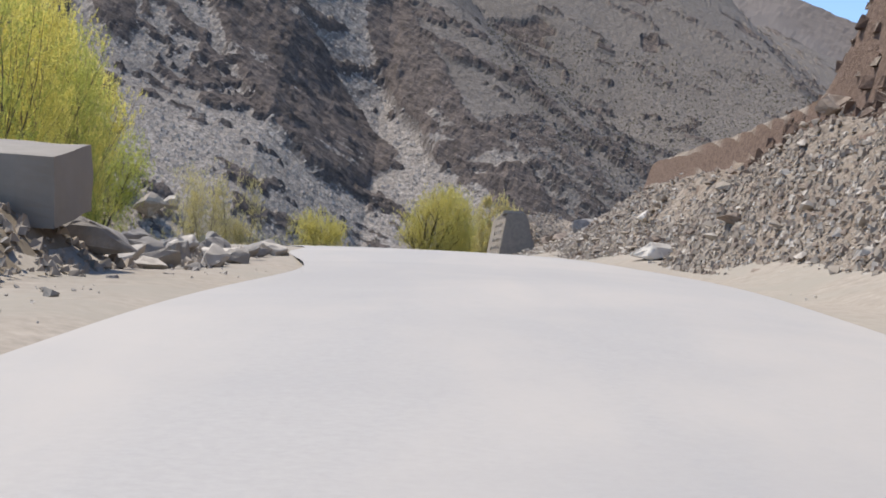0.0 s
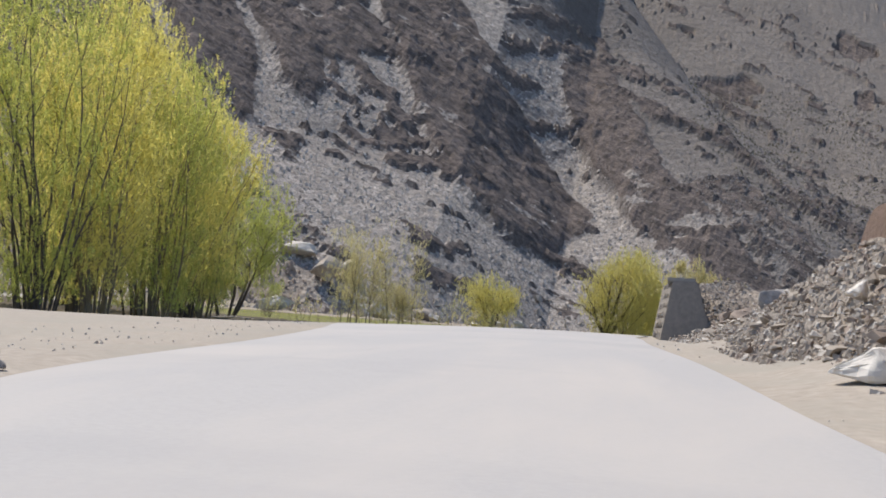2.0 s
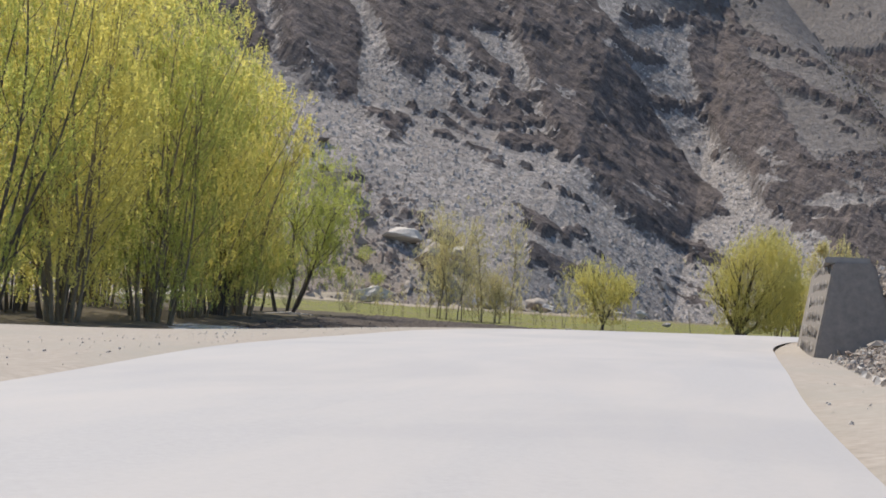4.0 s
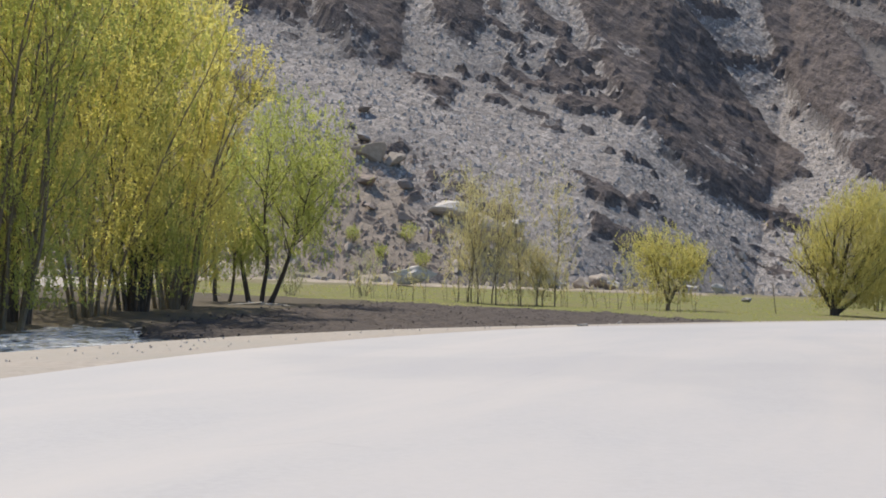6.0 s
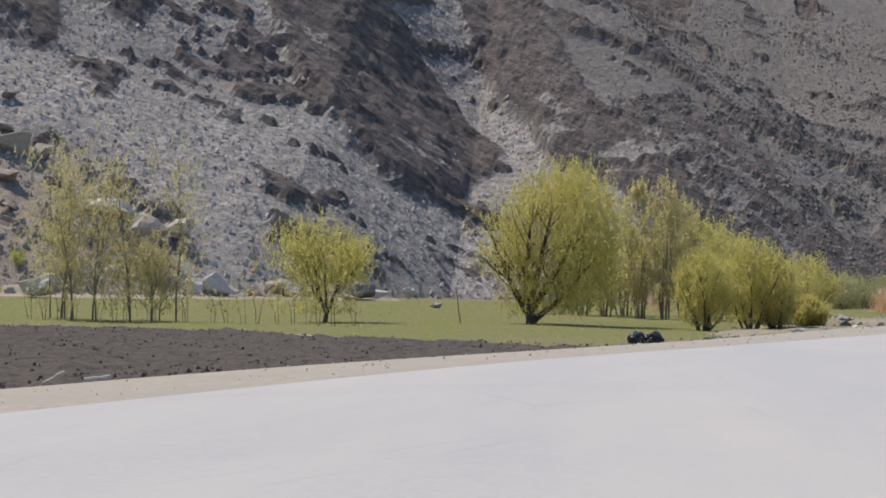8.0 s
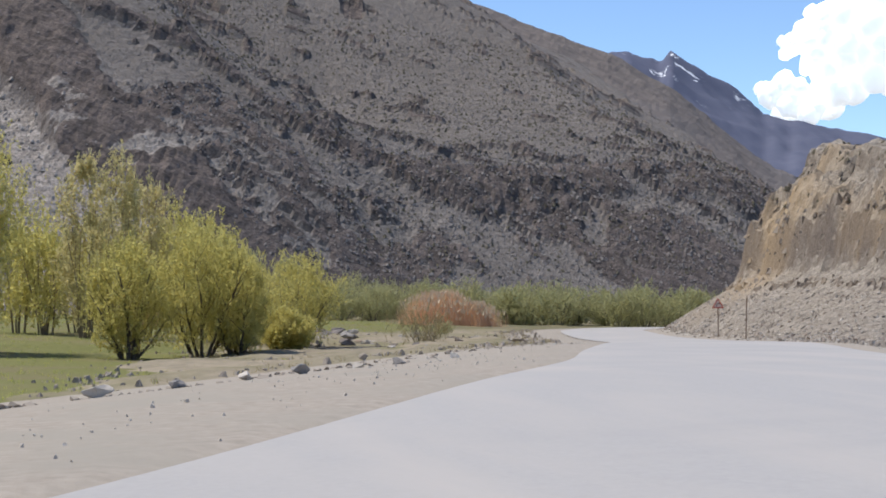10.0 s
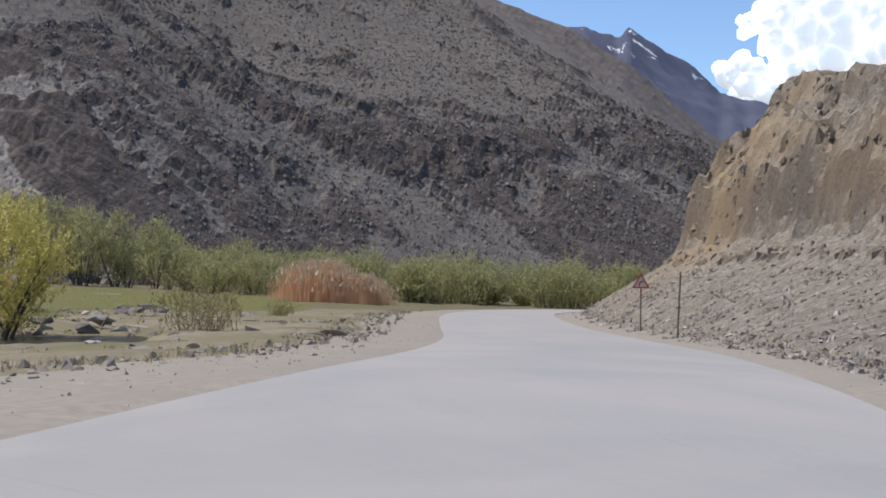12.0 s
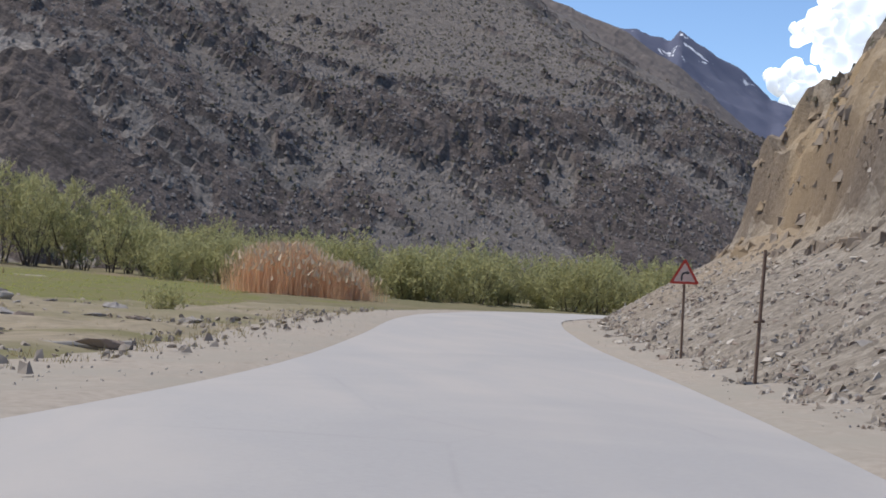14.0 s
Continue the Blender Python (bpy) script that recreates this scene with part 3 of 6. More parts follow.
def crag_field(x, y):
    """How much bare rock stands out, and how high."""
    dy = y - np.interp(x, FOOT_X, FOOT_Y)
    p = 0.84 * x + 0.55 * y + 4 * fractal(x, y, 20, 6, 0.66, 7)
    d = dy + 9 * fractal(x, y, 20, 6, 0.66, 9)
    rock, high = np.zeros(np.shape(x)), np.zeros(np.shape(x))
    shelf = fractal(0.25 * x, 0.6 * dy + 0.45 * x, 5, 4, 0.65, 44)
    for ds, p0s, p1s, h in CRAGS:
        p0, p1 = np.interp(d, ds, p0s), np.interp(d, ds, p1s)
        ends = step(ds[0] - 4, ds[0] + 3, d) * (1 - step(ds[-1] - 8, ds[-1] + 4, d))
        inside = step(p0 - 2, p0 + 2, p) * (1 - step(p1 - 3, p1 + 1, p)) * ends
        face = step(p0 - 3, p0 + 3, p) * np.clip((p1 - p) / (p1 - p0), 0, 1) * step(ds[0] - 4, ds[0] + 10, d) * (1 - step(ds[-1] - 40, ds[-1] + 6, d))
        if h < 0:
            inside = inside * step(-0.12, 0.12, shelf)
        rock, high = np.maximum(rock, inside), high + 1.6 * abs(h) * face + 0.9 * inside * (0.5 + shelf)
    rock = rock * (0.5 + 0.5 * step(-0.42, -0.2, fractal(0.25 * x, 0.6 * dy + 0.45 * x, 6, 5, 0.66, 43)))
    off = np.abs(d - np.interp(p, BAND_P, BAND_D))
    band = (1 - step(4, 8, off)) * step(262, 270, p) * step(-0.5, -0.15, fractal(x, y, 18, 3, 0.55, 47))
    rock, high = np.maximum(rock, band), high + 1.8 * band
    # thin broken ledges, more of them low on the right-hand slope
    ledge = fractal(0.22 * x, 0.55 * dy + 0.42 * x, 7, 4, 0.6, 41, True) * 0.7 + 0.3 * fractal(x, y, 7, 3, 0.65, 42, True)
    low = 1 - step(38, 62, d)
    amount = 0.03 + 0.2 * step(158, 168, p) * (1 - step(184, 194, p)) + 0.16 * step(243, 252, p) * (1 - step(265, 290, p)) + 0.2 * step(243, 255, p) * low + 0.12 * step(100, 120, d) * (1 - step(235, 250, p))
    amount = amount + 0.05 * step(300, 320, p) * (1 - low) + 0.07 * step(120, 140, p) * (1 - step(225, 240, p)) * step(50, 80, d)
    thin = step(0.57 - amount, 0.68 - amount, ledge) * np.clip(dy / 8, 0, 1)
    holes = step(0.52, 0.6, fractal(x, y, 26, 3, 0.5, 77)) * step(305, 335, p) * step(70, 90, dy)
    return np.clip(np.maximum(np.maximum(rock, 0.9 * thin), holes), 0, 1), high + 0.9 * thin - 2.5 * holes


def blocks(x, y, size, seed):
    """Tumbled blocks: each cell of a shaken grid at a height of its own."""
    wx, wy = x + 0.5 * size * fractal(x, y, size, 2, 0.5, seed), y + 0.5 * size * fractal(x, y, size, 2, 0.5, seed + 1)
    return lattice(np.floor(wx / size), np.floor(wy / size), seed + 2)


def mountain_height(x, y):
    dy = y - np.interp(x, FOOT_X, FOOT_Y)
    p = 0.84 * x + 0.55 * y
    left = 0.48 * np.minimum(dy, 90) + 0.75 * np.maximum(dy - 90, 0)
    s = 0.62 + (0.30 - 0.62) * step(285, 340, p)
    right = 0.8 * np.minimum(dy, 35) + s * np.maximum(dy - 35, 0) + 0.33 * np.maximum(dy - 135, 0) * (1 - step(40, 180, x))
    z = left + (right - left) * step(228, 268, p)
    z = np.where(dy < 0, 0.5 * dy, z)
    z = z - 0.4 * np.maximum(x - 130, 0) * np.clip(dy / 30, 0, 1) - 0.9 * np.maximum(x - 168 - 0.2 * (y - 548), 0)
    rise = np.clip(dy / 25, 0, 1)
    rock, high = crag_field(x, y)
    z = z + rise * high
    z = z + rise * 2.6 * fractal(p, 0.3 * (0.84 * y - 0.55 * x), 38, 4, 0.5, 31)
    z = z + rise * (0.3 + 1.1 * rock) * fractal(x, y, 11, 4, 0.6, 21, True)
    z = z + rise * (0.25 * blocks(x, y, 2.6, 51) + 0.3 * blocks(x, y, 1.5, 61)) * (1 + 0.5 * rock)
    return np.maximum(valley(x, y), -2.2) - 0.6 + z


def bank_height(out, yn, x, y):
    """The rocky right-hand side above the road."""
    talus = 1 - step(150, 182, yn)
    spur = step(205, 262, yn)
    e = np.maximum(out - 1.6, 0)
    n = fractal(x, y, 9, 4, 0.55, 13, True)
    brink = 3.9 + 0.2 * fractal(x, y, 12, 2, 0.4, 63) + 1.2 * (1 - step(82, 96, yn))
    end = yn + 2.2 * fractal(x, y, 4, 2, 0.5, 65)
    terrace = 1 - step(103.4, 104.2, end)
    near = 0.74 * np.minimum(e, brink) + 1.25 * terrace * step(brink, brink + 0.5, e) + 0.06 * np.maximum(e - brink, 0)
    near *= 1 - 0.45 * step(102, 109, end) - 0.1 * step(120, 140, yn)
    near = np.maximum(near, 2.35 * step(1.5, 2.3, out) * step(124.0, 132, yn) * (1 - step(141, 150, yn)))      # earth held by the wall
    cliff = 1 - step(82, 86, yn + 1.5 * fractal(x, y, 5, 3, 0.6, 67))
    near = near + cliff * (5.0 * step(5.3, 7.0, e + 0.8 * n) + 2.2 * step(7.5, 10, e + n) + (1.6 * n + 0.8 * fractal(x, y, 2.5, 3, 0.6, 69, True)) * step(5, 6.5, e)) + 0.9 * cliff * np.maximum(0, 1 - np.abs(e - 3.5) / 3.5)
    f = e + 1.6 * fractal(x, y, 8, 3, 0.5, 57)
    late = 0.58 * np.minimum(e, 7) + 3.0 * step(7.5, 8.7, f) + 1.1 * np.clip(e - 9, 0, 13) + 1.8 * step(12, 13.6, f) + 0.5 * np.maximum(e - 22, 0)
    crest = step(10, 14, f) * (1 - step(283, 292, yn))
    late = late + step(6.5, 9.5, f) * (2.3 * n + 1.3 * fractal(x, y, 3.5, 4, 0.65, 27, True)) * (1 - 0.72 * crest) + 1.3 * step(0.1, 0.3, fractal(x + 0.6 * y, 2.5 * y, 16, 3, 0.5, 17)) * step(8, 10, f)
    late = late * (1 + 0.08 * step(278, 308, yn))
    late = np.minimum(late, 12.3 + 0.095 * (y - 265) + 0.06 * e + (0.5 + 0.9 * step(280, 292, yn)) * n)
    rough = step(0.2, 2.5, e) * (0.5 * fractal(x, y, 3.2, 3, 0.55, 15, True) + 0.35 * fractal(x, y, 12, 3, 0.5, 19))
    near = near + rough * step(0.3, 1.5, near) * (1 - 0.8 * step(3, 4.5, e) * (1 - spur))
    return np.minimum(talus * near + spur * late + 0.08 * e * (1 - talus) * (1 - spur), 26 + 0.05 * e)


STREAM_Y, STREAM_X = (128, 134, 141, 148, 154, 160, 166, 172), (-15, -14.5, -15.5, -18.5, -21.8, -25.5, -30, -35)


def pool(x, y):
    """Where a slack arm of the stream lies below the stony bank."""
    return np.exp(-((y - 257 - 0.25 * (x - 22)) / 5.5) ** 4) * (1 - step(25.5, 28, x + 0.8 * fractal(x, y, 4, 2, 0.5, 64))) * step(2, 8, x)


def ground_height(x, y):
    out, side, zr, yn = beside_road(x, y)
    v = valley(x, y) * step(115, 150, y) + (zr - 0.1) * (1 - step(115, 150, y)) * step(-60, -10, x) + (1 - step(115, 150, y)) * (1 - step(-60, -10, x)) * 0.3
    v = v + 0.12 * fractal(x, y, 9, 4, 0.5, 3)
    shoulder = zr - 0.07 - 0.025 * np.maximum(out, 0)
    w = step(2.5, 20, out)
    left = shoulder * (1 - w) + v * w
    right = shoulder + bank_height(out, yn, x, y)
    z = np.where(side > 0, right, left)
    z = z + 0.95 * np.exp(-(((x + 2.5) / 1.7) ** 4 + ((y - 63) / 2.6) ** 4)) * (1 - step(-0.6, 0.6, x))
    hollow = step(5, 9, out) * (side < 0) * step(124, 132, y) * (1 - step(158, 164, y))
    z = z * (1 - hollow) + np.minimum(z, -0.28) * hollow
    z = z - 0.35 * np.exp(-((x - np.interp(y, STREAM_Y, STREAM_X)) / 2.4) ** 2) * step(126, 132, y) * (1 - step(168, 174, y))
    z = z - 0.5 * pool(x, y)
    return np.where(out < -0.2, zr - 0.25, z)


def ground_below(x, y):
    """The bare ground, a little sunk where the rock lies on it."""
    out, side, _, yn = beside_road(x, y)
    return ground_height(x, y) - (0.9 * step(2.0, 3.0, out) + 1.7 * step(3.0, 4.2, out)) * (side > 0) * ((yn < 190) | (yn > 208))


ground = sheet("ground", np.concatenate([np.linspace(-4000, -760, 12), np.linspace(-700, -72, 40), np.arange(-70, 112, 1.2), np.linspace(114, 700, 40), np.linspace(760, 4000, 12)]),
               np.concatenate([np.linspace(-4000, -460, 12), np.linspace(-400, 34, 30), np.arange(35, 345, 1.2), np.linspace(348, 700, 40), np.linspace(760, 4000, 12)]), ground_below, MAT_GRAVEL)
tagged(ground, "dry gravelly valley floor beside the road", "ground", kind="structure")



def patch(name, xs, ys, height, inside, material, smooth=True, lift=0.05, rim=0):
    """A sheet that lies on the ground where inside(x, y) holds, its rim running into the ground over some cells."""
    gx, gy = np.meshgrid(xs, ys)
    gz = height(gx, gy) + lift
    keep = inside(gx, gy)
    if rim:
        deep, core = np.zeros(keep.shape), keep.copy()
        for _ in range(rim):
            core[1:-1, 1:-1] &= core[:-2, 1:-1] & core[2:, 1:-1] & core[1:-1, :-2] & core[1:-1, 2:]
            deep += core
        fade = deep / rim
        gz = fade * gz + (1 - fade) * (ground_height(gx, gy) - 0.07)
    n = len(xs)
    cell = keep[:-1, :-1] & keep[1:, :-1] & keep[:-1, 1:] & keep[1:, 1:]
    i = (np.arange(len(ys) - 1)[:, None] * n + np.arange(n - 1)[None])[cell]
    faces = np.stack([i, i + 1, i + n + 1, i + n], 1)
    used, back = np.unique(faces, return_inverse=True)
    verts = np.stack([gx.ravel(), gy.ravel(), gz.ravel()], 1)[used]
    return new(name, mesh_of(name, verts, back.reshape(-1, 4), material, smooth))


def in_shape(corners, ragged=1.2):
    c = np.array(corners, float)

    def test(x, y):
        x, y = x + ragged * fractal(x, y, 3, 3, 0.6, 71), y + ragged * fractal(x, y, 3, 3, 0.6, 73)
        hit = np.zeros(np.shape(x), bool)
        for (x0, y0), (x1, y1) in zip(c, np.roll(c, -1, 0)):
            if y0 != y1:
                hit ^= ((y0 > y) != (y1 > y)) & (x < (x1 - x0) * (y - y0) / (y1 - y0) + x0)
        return hit
    return test


MEADOW = ((-75, 268), (-60, 215), (-33, 217.5), (-15, 216), (0, 208), (8, 206), (13, 210), (18, 232), (20, 262), (30, 300), (44, 306), (52, 326), (47, 374), (5, 382), (-20, 352), (-45, 322), (-62, 300))
tagged(patch("meadow", np.arange(-80, 52, 0.8), np.arange(198, 392, 0.8), ground_height, in_shape(MEADOW), MAT_GRASS_BASE, rim=2), "short bright green grazed grass of a valley meadow", "meadow", kind="structure")
FIELD_EDGE = ((-25, 160), (-31, 195), (-33, 218), (-15, 216.5), (-2, 211), (5, 208), (8.5, 200), (7.5, 191), (4, 183.5), (-1.5, 175), (-5.5, 167), (-7, 160), (-9, 153.5), (-16, 153))


def furrows(x, y):
    return ground_height(x, y) + 0.12 * fractal(0.6 * x + 0.8 * y, 0.25 * (0.8 * x - 0.6 * y), 0.9, 3, 0.6, 81) + 0.14 * fractal(x, y, 0.8, 3, 0.65, 83)


tagged(patch("ploughed_field", np.arange(-36, 9, 0.35), np.arange(152, 221, 0.35), furrows, in_shape(FIELD_EDGE), MAT_SOIL, False, 0.12, rim=5), "strip of dark freshly ploughed soil beside the road", "field", kind="structure")
STREAM_BANK = ((8, 206), (13, 209), (19, 216), (27, 226), (34, 244), (40, 262), (46, 286), (52, 306), (44, 318), (36, 304), (24, 296), (16, 262), (12, 236), (9, 220))
tagged(patch("stony_bank", np.arange(4, 56, 0.6), np.arange(200, 322, 0.6), lambda x, y: ground_height(x, y) + (0.42 * fractal(x, y, 6, 5, 0.6, 87) + 0.1) * (1 - pool(x, y)) * step(3.2, 6, beside_road(x, y)[0]), lambda x, y: in_shape(STREAM_BANK, 2.5)(x, y) & (beside_road(x, y)[0] > 3.2), MAT_BANK, True, 0.08, rim=4), "bare stony ground between the meadow and the road", "ground", kind="structure")


BRUSH = ((-75, 266), (-62, 298), (-45, 320), (-20, 350), (5, 377), (40, 370), (42, 332), (38, 306), (46, 306), (54, 320), (60, 332), (68, 342), (80, 348), (110, 348), (150, 340), (150, 425), (60, 422), (5, 412), (-25, 388), (-50, 342), (-90, 306))
tagged(patch("undergrowth", np.arange(-95, 155, 1.0), np.arange(262, 428, 1.0), lambda x, y: ground_height(x, y) + 0.15 * fractal(x, y, 4, 3, 0.5, 88), lambda x, y: in_shape(BRUSH, 1.5)(x, y) & (beside_road(x, y)[0] > 1.8), MAT_BRUSH, True, 0.1, rim=2), "dull olive undergrowth at the mountain's foot", "undergrowth", kind="structure")


APRON = ((-95, 296), (-64, 300), (-47, 322), (-31, 338), (-22, 350), (-24, 362), (-34, 362), (-46, 350), (-60, 334), (-95, 312))
tagged(patch("dirt_apron", np.arange(-98, -18, 0.8), np.arange(290, 368, 0.8), lambda x, y: np.maximum(ground_height(x, y), mountain_height(x, y)) + 0.2 + 0.2 * fractal(x, y, 4, 4, 0.55, 86), in_shape(APRON, 3), MAT_SAND, rim=2), "pale sandy ground at the foot of the scree", "ground", kind="structure")


THICKET_FLOOR = ((-70, 120), (-30, 122), (-19, 132), (-18.5, 140), (-21.5, 148), (-24, 156), (-24.5, 164), (-26, 180), (-29, 196), (-31, 216), (-48, 218), (-70, 205))
tagged(patch("thicket_floor", np.arange(-74, -18, 0.7), np.arange(116, 222, 0.7), lambda x, y: ground_height(x, y) + 0.12 * fractal(x, y, 2.5, 3, 0.5, 89), in_shape(THICKET_FLOOR, 1.6), MAT_THICKET_FLOOR, False, 0.16, rim=2), "dark brown ground under the willow thicket", "ground", kind="structure")


MOUND = ((-6, 58), (-0.9, 59), (-0.2, 62), (-0.2, 70), (0.6, 75), (-2, 78), (-6, 78))
tagged(patch("earth_mound", np.arange(-7, 2, 0.3), np.arange(56, 80, 0.3), lambda x, y: ground_height(x, y) + 0.12 * fractal(x, y, 1.6, 4, 0.6, 97), in_shape(MOUND, 0.5), MAT_DIRT, False, 0.04, rim=3), "brown earth and rubble heap beside the road", "earth mound", kind="structure")


def spur_inside(x, y):
    out, side, _, yn = beside_road(x, y)
    return (side > 0) & (out > 1.2) & (yn > 205) & (out < 60)


def along_road(out, i):
    """Plan places from metres outside the asphalt's right edge and places along the road's line."""
    at = np.arange(len(LINE))
    reach = np.interp(i, at, LINE[:, 3]) / 2 + out
    return np.interp(i, at, LINE[:, 0]) + np.interp(i, at, ACROSS[:, 0]) * reach, np.interp(i, at, LINE[:, 1]) + np.interp(i, at, ACROSS[:, 1]) * reach


def slope_height(x, y):
    out = beside_road(x, y)[0]
    return ground_height(x, y) - 0.03 + (0.1 * blocks(x, y, 0.8, 33) + 0.16 * blocks(x, y, 2.0, 36) * fractal(x, y, 8, 2, 0.5, 39)) * step(1.8, 4, out) * (1 - step(4.6, 5.6, out))


slope_rows = np.interp(np.arange(30, 196, 0.3), LINE[:300, 1], np.arange(300))
tagged(sheet("rock_slope", np.concatenate([np.arange(1.7, 8.2, 0.15), np.arange(8.2, 17, 0.4)]), slope_rows, slope_height, MAT_TALUS, False, along_road),
       "slope of broken brown rock under a crumbling earth scarp", "rock slope", kind="structure")
tagged(patch("rock_spur", np.arange(30, 118, 0.4), np.arange(208, 336, 0.4), lambda x, y: ground_height(x, y) - 0.08 + 0.16 * blocks(x, y, 0.8, 43) * step(1.6, 3, beside_road(x, y)[0]) + (0.6 * fractal(x, y, 1.8, 3, 0.65, 46, True) + 0.5 * blocks(x, y, 1.6, 48)) * step(7, 10, beside_road(x, y)[0]) * (1 - 0.6 * step(12, 16, beside_road(x, y)[0])), spur_inside, MAT_SPUR, False),
       "steep brown and ochre rock spur beside the road bend", "rock spur", kind="structure")

mxs = np.concatenate([np.arange(-420, -150, 6.0), np.arange(-150, 205, 0.86), np.arange(206, 420, 6.0)])
mys = np.concatenate([np.arange(150, 290, 5.0), np.arange(290, 560, 0.86), np.arange(561, 700, 2.0), np.arange(704, 1000, 8.0)])
mount = sheet("mountain", mxs, mys, mountain_height, MAT_MOUNTAIN, False)
tagged(mount, "bare grey mountainside with dark crags and pale scree chutes", "mountain", kind="structure")
mgx, mgy = np.meshgrid(mxs, mys)
outcrop = mount.data.attributes.new("outcrop", "FLOAT", "POINT")
outcrop.data.foreach_set("value", crag_field(mgx, mgy)[0].ravel().astype(np.float32))
earthy = mount.data.attributes.new("earthy", "FLOAT", "POINT")
mgp, mgd = 0.84 * mgx + 0.55 * mgy, mgy - np.interp(mgx, FOOT_X, FOOT_Y)
earthy.data.foreach_set("value", (step(248, 270, mgp + 14 * fractal(mgx, mgy, 60, 3, 0.5, 93)) * (0.85 + 0.15 * step(30, 70, mgd))).ravel().astype(np.float32))
soil_at = mount.data.attributes.new("soil", "FLOAT", "POINT")
soil_at.data.foreach_set("value", ((1 - step(126, 146, mgp + 26 * fractal(mgx, mgy, 30, 4, 0.55, 94))) * (1 - step(30, 58, mgd + 14 * fractal(mgx, mgy, 14, 4, 0.55, 92)))).ravel().astype(np.float32))


# loose blocks strewn down the scree chutes
def strew(name, label, count, spread, least, most, power, rule, material, seed, height=None, parent=None):
    rr = np.random.default_rng(seed)
    x, y = rr.uniform(spread[0], spread[1], count), rr.uniform(spread[2], spread[3], count)
    dy = y - np.interp(x, FOOT_X, FOOT_Y)
    ok = rule(x, y, dy, 0.84 * x + 0.55 * y, rr.random(count))
    x, y = x[ok], y[ok]
    n = len(x)
    s = least + (most - least) * rr.random(n) ** power
    z = height(x, y) if height else np.maximum(mountain_height(x, y), ground_height(x, y)) + 0.02
    a = rr.uniform(0, 2 * np.pi, n)
    corners = []
    for k in range(4):
        r = s * rr.uniform(0.35, 0.62, n)
        t = a + k * np.pi / 2 + rr.normal(0, 0.25, n)
        corners.append(np.stack([x + r * np.cos(t), y + r * np.sin(t), z - 0.2 * s], 1))
    for k in range(4):
        r = s * rr.uniform(0.1, 0.4, n)
        t = a + k * np.pi / 2 + rr.normal(0, 0.35, n)
        corners.append(np.stack([x + r * np.cos(t), y + r * np.sin(t), z + s * rr.uniform(0.12, 0.5, n)], 1))
    v = np.stack(corners, 1).reshape(-1, 3)
    q = np.array(((4, 5, 6), (4, 6, 7), (0, 1, 5), (0, 5, 4), (1, 2, 6), (1, 6, 5), (2, 3, 7), (2, 7, 6), (3, 0, 4), (3, 4, 7)))
    f = (np.arange(n)[:, None, None] * 8 + q[None]).reshape(-1, 3)
    ob = new(name, mesh_of(name, v, f, material))
    ob.parent = parent or mount
    return tagged(ob, label, kind="stuff")


strew("scree_stones", "pale loose scree", 44000, (-140, 60, 310, 540), 0.3, 1.3, 3, lambda x, y, dy, p, r: (dy > 0) & (dy < 135) & (p > 60) & (p < 258) & (r > 0.1 + 1.3 * crag_field(x, y)[0]) & ((p + 26 * fractal(x, y, 30, 4, 0.55, 94) > 142) | (dy + 14 * r > 44)), MAT_SCREE, 101)
strew("slope_stones", "dark loose blocks", 30000, (-140, 170, 310, 560), 0.3, 1.0, 4, lambda x, y, dy, p, r: (dy > -2) & (dy < 140) & (p > 60) & (p < 420) & ((r < 0.2) | ((p > 255) & (r < 0.5))), MAT_BLOCKS, 102)
strew("slope_dots", "dark low lumps dotted over the upper slope", 11000, (10, 175, 430, 620), 0.3, 1.0, 2, lambda x, y, dy, p, r: (dy > 8) & (dy < 190) & (p > 280) & (p < 450), MAT_DARK_DOT, 106)
strew("upper_stones", "grey loose stones", 9000, (10, 175, 430, 620), 0.25, 1.1, 3, lambda x, y, dy, p, r: (dy > 8) & (dy < 190) & (p > 285) & (p < 450), MAT_GREY_SCREE, 104)
strew("ledge_stones", "grey stones on the low ledges", 26000, (0, 160, 405, 520), 0.3, 1.0, 3, lambda x, y, dy, p, r: (dy > 2) & (dy < 62) & (p > 262) & (p < 400), MAT_GREY_SCREE, 105)
strew("soil_rubble", "brown rubble on the earthy lower slope", 14000, (-130, -40, 300, 400), 0.25, 1.7, 4, lambda x, y, dy, p, r: (dy > 0) & (dy < 52) & (p < 132 + 18 * r), MAT_STONE_RED, 107)
strew("foot_stones", "rubble at the foot of the scree", 4500, (-110, 40, 290, 420), 0.4, 2.6, 4, lambda x, y, dy, p, r: (dy > -9 - 4 * r) & (dy < 16) & (x < 5 + 30 * r), MAT_RUBBLE, 103)

spur_ob, slope_ob = bpy.data.objects["rock_spur"], bpy.data.objects["rock_slope"]
co = np.zeros(len(spur_ob.data.vertices) * 3)
spur_ob.data.vertices.foreach_get("co", co)
co = co.reshape(-1, 3)
stain = spur_ob.data.attributes.new("ochre", "FLOAT", "POINT")
spur_out = beside_road(co[:, 0], co[:, 1])[0] + 1.2 * fractal(co[:, 0], co[:, 1], 7, 3, 0.5, 98)
warm = np.exp(-(((co[:, 0] - 64) / 6) ** 2 + ((co[:, 1] - 284) / 10) ** 2)) + 0.5 * step(10, 10.8, spur_out) * (1 - step(11.2, 12.6, spur_out)) * step(236, 250, co[:, 1])
stain.data.foreach_set("value", np.clip(warm * (0.75 + 0.7 * fractal(co[:, 0], co[:, 1], 4, 4, 0.6, 95)), 0, 1).astype(np.float32))


